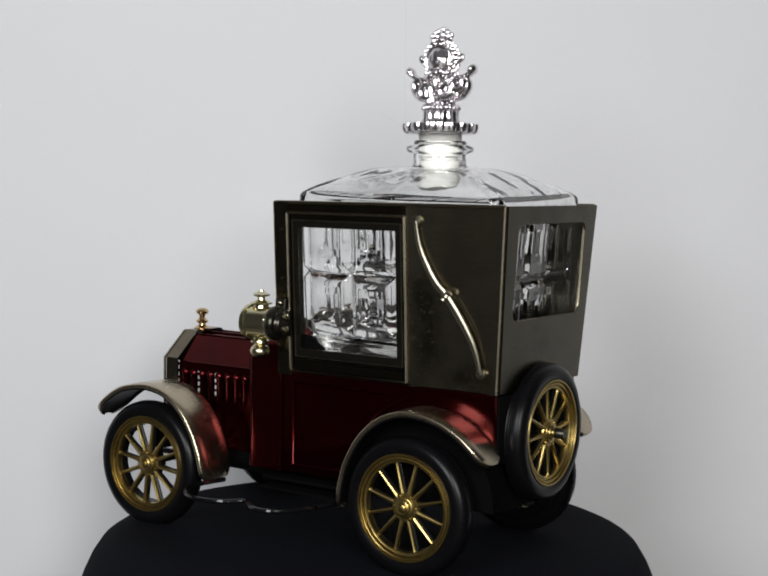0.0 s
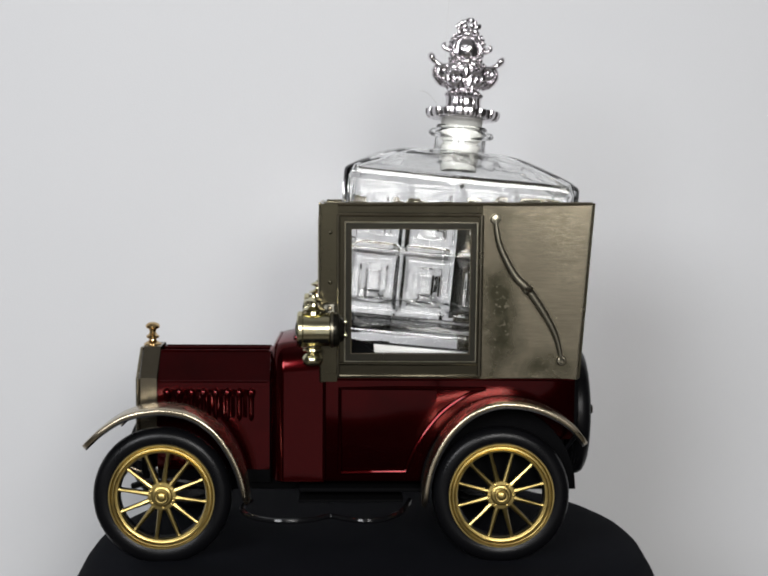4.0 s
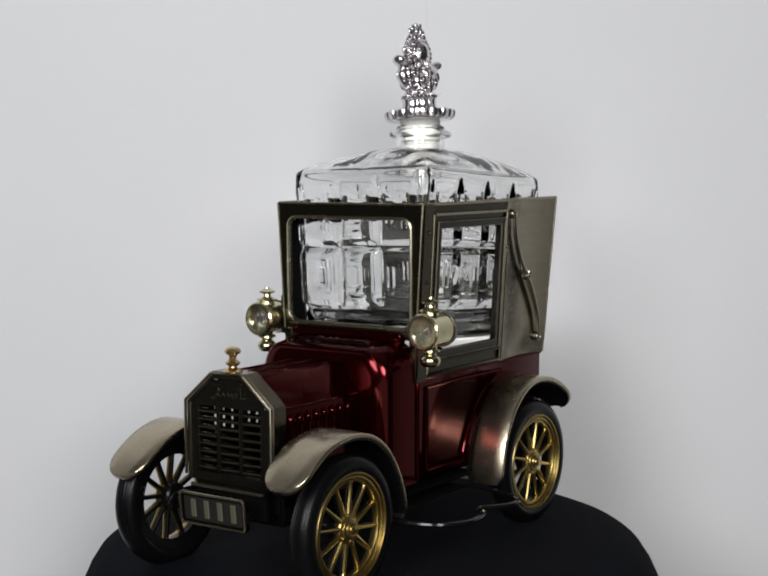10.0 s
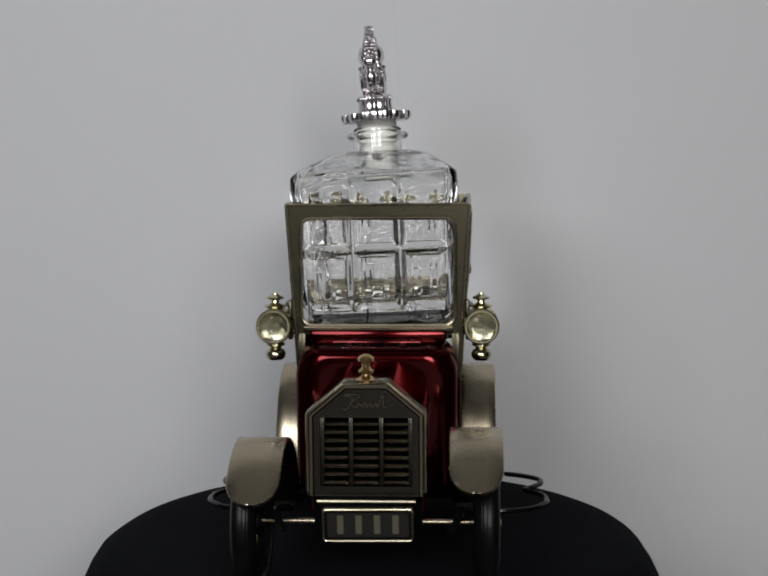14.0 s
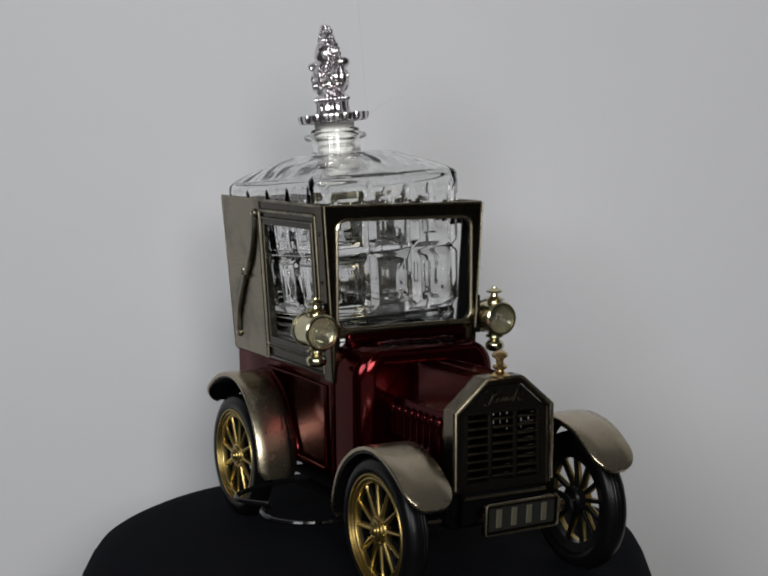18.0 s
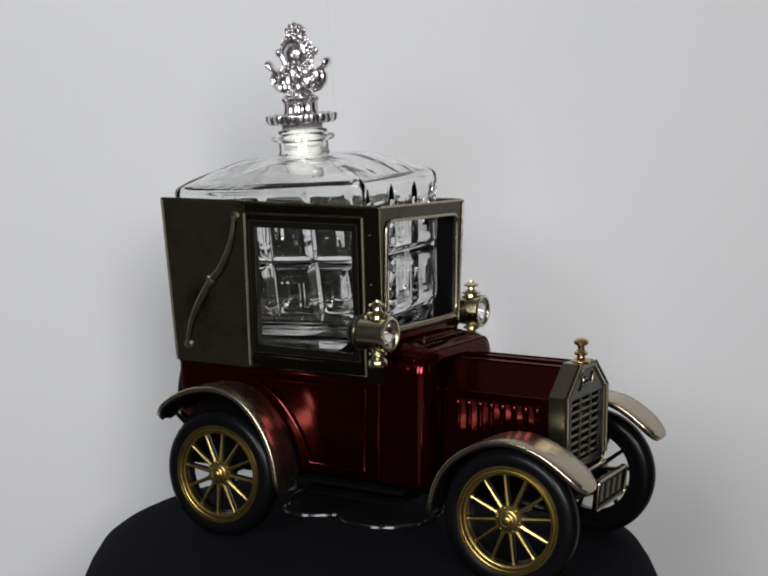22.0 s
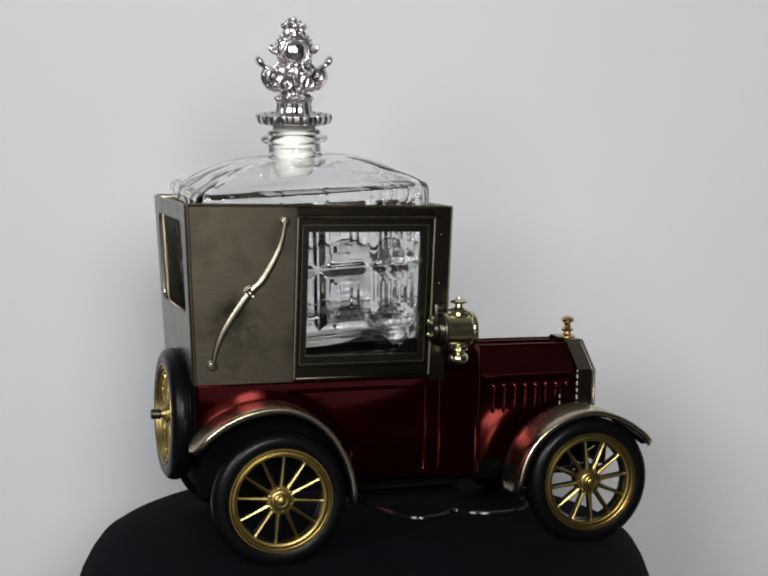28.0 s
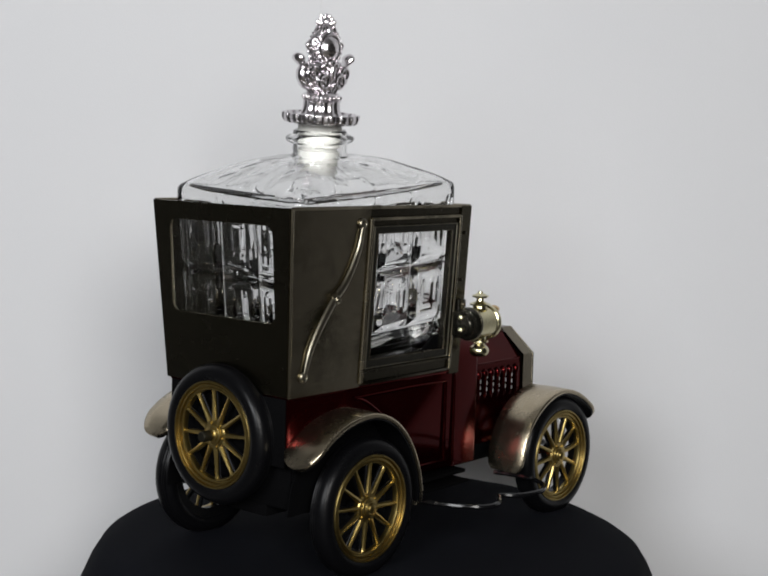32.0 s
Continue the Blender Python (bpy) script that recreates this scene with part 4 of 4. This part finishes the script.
def build_decanter():
    deco = thing("decanter", "clear pressed-glass decanter with panelled sides tilted loosely in the cab", "decanter")
    outline = bottle_outline()
    rows = []
    for z0, z1 in ((16.5, 47), (47, 82)):
        h = z1 - z0
        b = 4.6 / h
        half_cell = ((0.0, 1.0, 0), (b * 0.07, 0.97, 0), (b * 0.17, 0.86, 0), (b * 0.42, 0.46, 0), (b * 0.66, 0.17, 0), (b * 0.83, 0.05, 0), (b, 0.0, 0), (0.205, 0.0, 0), (0.214, 0.0, 0.04), (0.24, 0.0, 0.36), (0.249, 0.0, 0.4), (0.315, 0.0, 0.4), (0.324, 0.0, 0.46), (0.355, 0.0, 0.94), (0.364, 0.0, 1.0), (0.45, 0.0, 1.0))
        steps = half_cell + tuple((1 - f, g, q) for f, g, q in reversed(half_cell[1:]))
        for f, g, q in steps:
            rows.append((z0 + h * f, g if z0 < 40 or f < 0.5 else 0.0, q))

    def narrow(z):
        return 4.6 * max(0.0, 1 - z / 75.0)

    def fade(z):
        return min(1.0, max(0.0, (84.0 - z) / 11.0))

    def inset(w, z):
        return [(x - nx * w, y - ny * w, z) for x, y, nx, ny, g, q in outline]
    # thick base, panelled sides
    loops = [inset(w, z) for w, z in ((30, 2.6), (22, 2.2), (16, 1.0), (13.0, 0.0), (9.6, 0.4), (7.6, 1.8), (6.6, 4.0), (6.2, 6.2), (6.4, 7.8), (7.0, 9.0), (6.6, 10.4), (6.0, 12.0), (6.1, 13.4), (7.0, 14.6), (7.3, 15.4))]
    rows += [(z, 0.0, 0) for z in (82.6, 83.1)]

    def depth(g, gz, q, z):
        """How far the wall is pressed in: grooves that taper to a point near the shoulder, and the stepped panel."""
        return 2.9 * max(g * math.sqrt(fade(z)) - 0.5 * (1 - fade(z)), gz, 0.0) + 1.5 * q + narrow(z)
    for z, gz, qz in rows:
        loops.append([(x - nx * depth(g, gz, q * qz, z), y - ny * depth(g, gz, q * qz, z), z) for x, y, nx, ny, g, q in outline])

    def dome(s, top, rim, drop, wide):
        """A section of the domed shoulder, from the oblong side (s = 0) to the round neck (s = 1)."""
        out = []
        k = min(1.0, s / 0.4)
        soft = 0.5 * k * k * (3 - 2 * k)
        for x, y, nx, ny, g, q in outline:
            a = math.atan2(y, x)
            b = math.atan2(y / BY, x / BX)
            ox, oy = (x - nx * wide) * (1 - soft) + (BX - wide) * math.cos(b) * soft, (y - ny * wide) * (1 - soft) + (BY - wide) * math.sin(b) * soft
            out.append((ox * (1 - s) + rim * math.cos(a) * s, oy * (1 - s) + rim * math.sin(a) * s, drop + (top - drop) * (1 - (1 - s) ** 2.7)))
        return out
    # rounded edge between wall and shoulder
    for turn in (12, 24, 36, 48, 60):
        loops.append(inset(3.4 * (1 - math.cos(radians(turn))), 83.4 + 3.4 * math.sin(radians(turn))))
    for s in (0.03, 0.07, 0.12, 0.18, 0.25, 0.32, 0.4, 0.5, 0.62, 0.74, 0.86, 0.94, 1.0):
        loops.append(dome(s, 99.2, 14.2, 86.2, 1.7))

    def ring(r, z):
        return [(r * math.cos(math.atan2(y, x)), r * math.sin(math.atan2(y, x)), z) for x, y, nx, ny, g, q in outline]
    for r, z in ((13.3, 99.8), (13.0, 101.2), (13.0, 111.2), (12.4, 112.0), (11.6, 111.8), (11.2, 110.8), (11.2, 100)):
        loops.append(ring(r, z))
    for s in (0.97, 0.9, 0.8, 0.68, 0.56, 0.45, 0.35, 0.26, 0.18, 0.12, 0.075, 0.045):
        wave = math.sin(math.pi * min(1.0, s / 0.9)) ** 0.5 * 0.55
        loops.append([(x, y, z - wave * (0.5 + noise.noise((x / 19, y / 8, 2.0)) + 0.2 * noise.noise((x / 10, y / 7, 7.0)))) for x, y, z in dome(s, 97.2, 11.6, 84.0, 2.6)])
    for z, w in ((83.6, 4.0), (81.6, 3.2), (79, 3.0), (74, 3.4), (66, 4.4), (50, 5.4), (34, 6.6), (25, 7.8), (17, 8.8), (12.5, 10.2), (9.6, 12.5), (8.0, 16), (7.4, 21), (7.2, 28)):
        loops.append(inset(w, z))
    part("bottle", rings(loops), GLASS, deco, "", 28).visible_shadow = False
    part("neck_lip", torus([(13.06, 105.4), (14.6, 105.8), (16.2, 106.6), (16.8, 107.8), (16.2, 109.0), (14.6, 109.8), (13.06, 110.2)], seg=64), GLASS, deco, "rolled glass lip", 60).visible_shadow = False
    return deco


DECANTER = build_decanter()

# ---- the stopper in its neck ----


def blob(centre, size, bm, turn=0.0, seg=10):
    m = Matrix.Translation(centre) @ Matrix.Rotation(radians(turn), 4, "Y") @ Matrix.Diagonal((*size, 1))
    bmesh.ops.create_uvsphere(bm, u_segments=seg, v_segments=max(5, seg * 2 // 3), radius=1, matrix=m)


def build_stopper():
    stop = thing("stopper", "ornate chrome decanter stopper with scrolled finial and white plastic cork", "bottle stopper")
    cork = [(0.3, -24), (9.0, -24), (9.6, -23.2), (9.8, -20.2), (8.6, -19.6), (8.6, -18.4), (10.0, -17.8), (10.1, -13.2), (8.8, -12.7), (8.8, -11.5), (10.3, -11.0), (10.4, -6.6), (9.0, -6.1), (9.0, -4.9), (10.6, -4.4), (10.6, 0), (0.3, 0)]
    part("cork", lathe(cork, seg=32), CORK, stop, "ribbed white plastic cork")
    bm = lathe([(0.3, 0), (11, 0), (16.6, 0.3), (18.0, 1.2), (18.6, 3.2), (18.4, 4.9), (17.4, 5.0), (16.2, 3.6), (12, 3.2), (0.3, 3.6)], seg=180, flute=lambda i: 1 + 0.045 * max(-0.6, min(0.6, 1.4 * math.cos(18 * 2 * math.pi * i / 180))))
    part("collar", bm, CHROME, stop, "scalloped chrome collar", 35)
    bm = lathe([(0.3, 3.4), (11.8, 3.4), (10.2, 4.4), (9.1, 6), (8.6, 8), (8.5, 10.4), (8.8, 11.4), (9.2, 11.8), (0.3, 12)], seg=96, flute=lambda i: 1 + 0.045 * math.cos(14 * 2 * math.pi * i / 96))
    part("stem", bm, CHROME, stop, "fluted chrome stem", 60)
    bm = bmesh.new()
    for k in range(26):
        a = 2 * math.pi * k / 26
        blob((8.9 * math.cos(a), 8.9 * math.sin(a), 12.7), (1.0, 1.0, 1.0), bm, 0, 7)
    part("bead_ring", bm, CHROME, stop)
    part("saucer", lathe([(0.3, 12.6), (8.4, 12.8), (9.2, 13.6), (8.2, 14.6), (6.0, 15.6), (5.6, 16.6), (0.3, 17)], seg=48, flute=lambda i: 1 + 0.03 * math.cos(12 * 2 * math.pi * i / 48)), CHROME, stop)
    # flattened fleur: bowl, leaves, scrolls, medallion and crown
    bm = bmesh.new()
    blob((0, 0, 20.5), (11.2, 5.4, 6.2), bm, 0, 20)
    blob((0, 0, 26.3), (11.5, 5.2, 4.6), bm, 0, 20)
    part("bowl", bm, CHROME, stop)
    bm = bmesh.new()
    blob((0, 0, 37.0), (9.0, 3.6, 8.8), bm, 0, 20)
    part("fleur_plate", bm, CHROME, stop)
    bm = bmesh.new()
    blob((0, 0, 35.8), (6.9, 6.9, 7.4), bm, 0, 40)
    for v in bm.verts:
        v.co += (v.co - Vector((0, 0, 35.8))).normalized() * (0.55 * noise.noise(v.co / 1.5) + 0.3 * noise.noise(v.co / 0.7))
    part("medallion", bm, CHROME, stop, "small oval chrome medallion")
    rnd = random.Random(4)
    bm = bmesh.new()
    for f in (1, -1):
        torus(circle_outline(6.9, 0, 0.8, 8), (0, f * 3.2, 36.0), "y", 28, bm=bm)
        for k in range(20):
            a = 2 * math.pi * k / 20
            blob((8.1 * math.cos(a), f * (2.9 - 0.8 * math.sin(a)), 36.4 + 8.0 * math.sin(a)), (0.95, 1.1, 0.95), bm, 0, 7)
        for k in range(26):
            a = 2 * math.pi * k / 26
            blob((9.0 * math.cos(a), f * 1.6, 37.0 + 8.9 * math.sin(a)), (0.75, 0.9, 0.75), bm, 0, 6)
    part("medallion_border", bm, CHROME, stop, "petalled and beaded border")
    bm = bmesh.new()
    for s in (1, -1):
        for f in (1, -1):
            torus(circle_outline(3.0, 0, 1.4, 8), (s * 5.6, f * 5.2, 20.6), "y", 18, bm=bm)
            blob((s * 5.6, f * 5.6, 20.6), (1.2, 1.0, 1.2), bm, 0, 8)
            torus(circle_outline(2.7, 0, 1.35, 8), (s * 11.0, f * 3.2, 24.0), "y", 16, bm=bm)
            blob((s * 11.2, f * 3.6, 24.6), (1.1, 1.0, 1.1), bm, 0, 8)
            for bend in (0.0, 2.6):
                leaf = smooth_path([(s * (1 + bend), f * 4.6, 15.5), (s * (2.4 + bend), f * 5.4, 19), (s * (3.0 + bend * 1.4), f * 5.2, 23.6), (s * (5.6 + bend * 1.5), f * 4.4, 27.4)], 4)
                tube(leaf, [1.35 - 0.7 * i / (len(leaf) - 1) for i in range(len(leaf))], 8, bm=bm)
            blob((s * 3.6, f * 4.9, 28.2), (2.2, 1.2, 1.5), bm, 30 * s, 8)
            blob((s * 4.0, f * 2.2, 45.0), (1.0, 0.8, 2.2), bm, -35 * s, 8)
        blob((0, s * 5.9, 24.6), (1.7, 1.5, 4.6), bm, 0, 10)
        blob((0, s * 6.3, 29.4), (2.4, 1.3, 1.4), bm, 0, 8)
        blob((0, s * 2.6, 43.4), (1.6, 1.2, 2.6), bm, 0, 8)
    for k in range(70):
        a, z = rnd.uniform(0, 6.283), rnd.uniform(16, 31)
        r = rnd.uniform(0.5, 1.0)
        wide = 1 - ((z - 23) / 13) ** 2
        blob((11.8 * wide * math.cos(a), 6.0 * wide * math.sin(a), z), (r, r, r * rnd.uniform(0.9, 2.2)), bm, rnd.uniform(-60, 60), 6)
    part("foliage", bm, CHROME, stop, "crowded scrolls and leaves")
    for s in (1, -1):
        horn = smooth_path([(s * 7.5, 0, 25.2), (s * 11.8, 0, 26.6), (s * 15.4, 0, 28.6), (s * 17.6, 0, 31.0), (s * 18.5, 0, 33.6)], 4)
        part("horn", tube(horn, [2.0, 2.0, 2.0, 1.9, 1.8, 1.7, 1.6, 1.5, 1.4, 1.5, 1.7, 1.9, 2.0, 1.9, 1.6, 1.1, 0.4], 12, flat=1.9), CHROME, stop, "curled chrome horn", 60)
        curl = smooth_path([(s * 8, 0, 18), (s * 12, 0, 18.2), (s * 15.4, 0, 22.0), (s * 15.2, 0, 25.8), (s * 12.2, 0, 26.6), (s * 11.2, 0, 24.2)], 4)
        part("scroll", tube(curl, [1.9 - 0.8 * i / (len(curl) - 1) for i in range(len(curl))], 8, flat=1.6), CHROME, stop, "curled chrome scroll", 60)
        small = smooth_path([(s * 8, 0, 35.4), (s * 10.2, 0, 35.6), (s * 11.8, 0, 36.6), (s * 11.8, 0, 38.0), (s * 10.8, 0, 38.4)], 4)
        part("tendril", tube(small, [1.5 - 0.6 * i / (len(small) - 1) for i in range(len(small))], 8), CHROME, stop, "", 60)
    bm = bmesh.new()
    blob((0, 0, 45.6), (5.4, 2.6, 1.9), bm, 0, 12)
    for k in range(10):
        a = 2 * math.pi * k / 10
        blob((5.4 * math.cos(a), 1.9 * math.sin(a), 47.6 + 0.5 * (k % 2)), (1.3, 1.0, 1.5), bm, 0, 7)
    for k in range(7):
        a = 2 * math.pi * k / 7 + 0.3
        blob((3.4 * math.cos(a), 1.7 * math.sin(a), 49.6 + 0.6 * (k % 3)), (1.1, 0.9, 1.3), bm, 0, 7)
    blob((0, 0, 51.2), (0.9, 0.9, 1.2), bm, 0, 8)
    part("crown", bm, CHROME, stop, "small chrome rosette crown")
    thread = smooth_path([(11, 14.4, 3), (14, 18, 5), (18, 23, 8.5), (21, 27, 10), (24, 30, 10)], 4)
    part("loose_fibre", tube(thread, 0.12, 5), HAIR, stop, "loose grey fibre")
    part("silk_thread", tube([(11.4, 14.6, 3), (11.7, 14.8, 40), (11.9, 15.0, 95)], 0.1, 5), HAIR, stop, "hair-thin pale thread")
    return stop


STOPPER = build_stopper()

# ---- what turns ----
TURN = [(0, 145.84), (0.5, 150.27), (1, 154.70), (1.5, 159.12), (2, 163.53), (2.5, 167.93), (3, 172.33), (3.5, 176.75), (4.5, 185.65), (5.5, 194.54), (6, 199.00), (7, 207.92), (8, 216.77), (9, 225.48), (10, 234.02), (11, 242.35),
        (12, 250.45), (13, 258.42), (14, 266.36), (14.5, 270.34), (15.5, 278.30), (16.5, 286.25), (17, 290.20), (18, 298.10), (19, 306.06), (20, 314.09), (21, 322.17), (22, 330.26), (23, 338.34), (24, 346.36), (25, 354.31),
        (25.5, 358.24), (26.5, 366.02), (27.5, 373.79), (28, 377.69), (29, 385.55), (30, 393.47), (31, 401.49), (32, 409.54)]
# the loose decanter rocks in its cab: seconds, rise in mm, lean forward and to the left in degrees
ROCK = [(0, -4.07, 0.74, -0.9), (0.5, -3.85, 0.72, -0.9), (1, -3.28, 0.3, -0.95), (1.5, -2.4, -0.8, -1.2), (2, -1.35, -1.99, -1.61), (2.5, -0.1, -2.75, -1.95), (3, 1.2, -3.3, -2.25), (3.5, 2.49, -3.65, -2.52), (4.5, 4.75, -3.45, -3.2),
        (5.5, 5.61, -3.02, -3.72), (6, 5.52, -2.84, -3.97), (7, 5.1, -2.6, -4.25), (8, 4.6, -2.42, -4.42), (9, 4.23, -2.48, -4.36), (11, 3.96, -2.18, -4.41), (13, 3.24, -2.03, -4.6), (14, 3.18, -1.93, -4.67), (17, 2.92, -1.74, -4.78),
        (19, 2.34, -1.75, -5.0), (21, 1.99, -1.6, -5.02), (23, 1.63, -1.82, -5.16), (28, 0.79, -2.04, -5.24), (30, 0.65, -2.36, -5.22), (32, 0.8, -2.5, -5.26)]


def turned(t, local):
    angle = float(np.interp(t, [r[0] for r in TURN], [r[1] for r in TURN]))
    return pose(0, 0, 0, 0, 0, angle) @ pose(-0.0007, 0.0063, 0.0002, 1.0, 0.19, -0.13) @ local


def rocked(t):
    rise, forward, left = [float(np.interp(t, [r[0] for r in ROCK], [r[k] for r in ROCK])) for k in (1, 2, 3)]
    return turned(t, pose(-0.0410, 0, 0.152 + rise * MM, -left, forward, 0) @ pose(0, 0, -0.060))


# the bottle leans a little more than its cork
SET = pose(0, 0, 0.112, -2.3, -1.5, 0) @ pose(0, 0, -0.112)


def motions():
    times = [r[0] for r in TURN]
    walk(STAND, [(t, pose(0, 0, 0, 0, 0, float(np.interp(t, times, [r[1] for r in TURN]))) @ pose(0, 0, 0, 1.0, 0.19)) for t in times])
    walk(CAR, [(t, turned(t, pose(0, 0, 0))) for t in times])
    walk(DECANTER, [(t, rocked(t) @ SET) for t in times])
    walk(STOPPER, [(t, rocked(t) @ pose(0, 0, 0.1150)) for t in times])


motions()
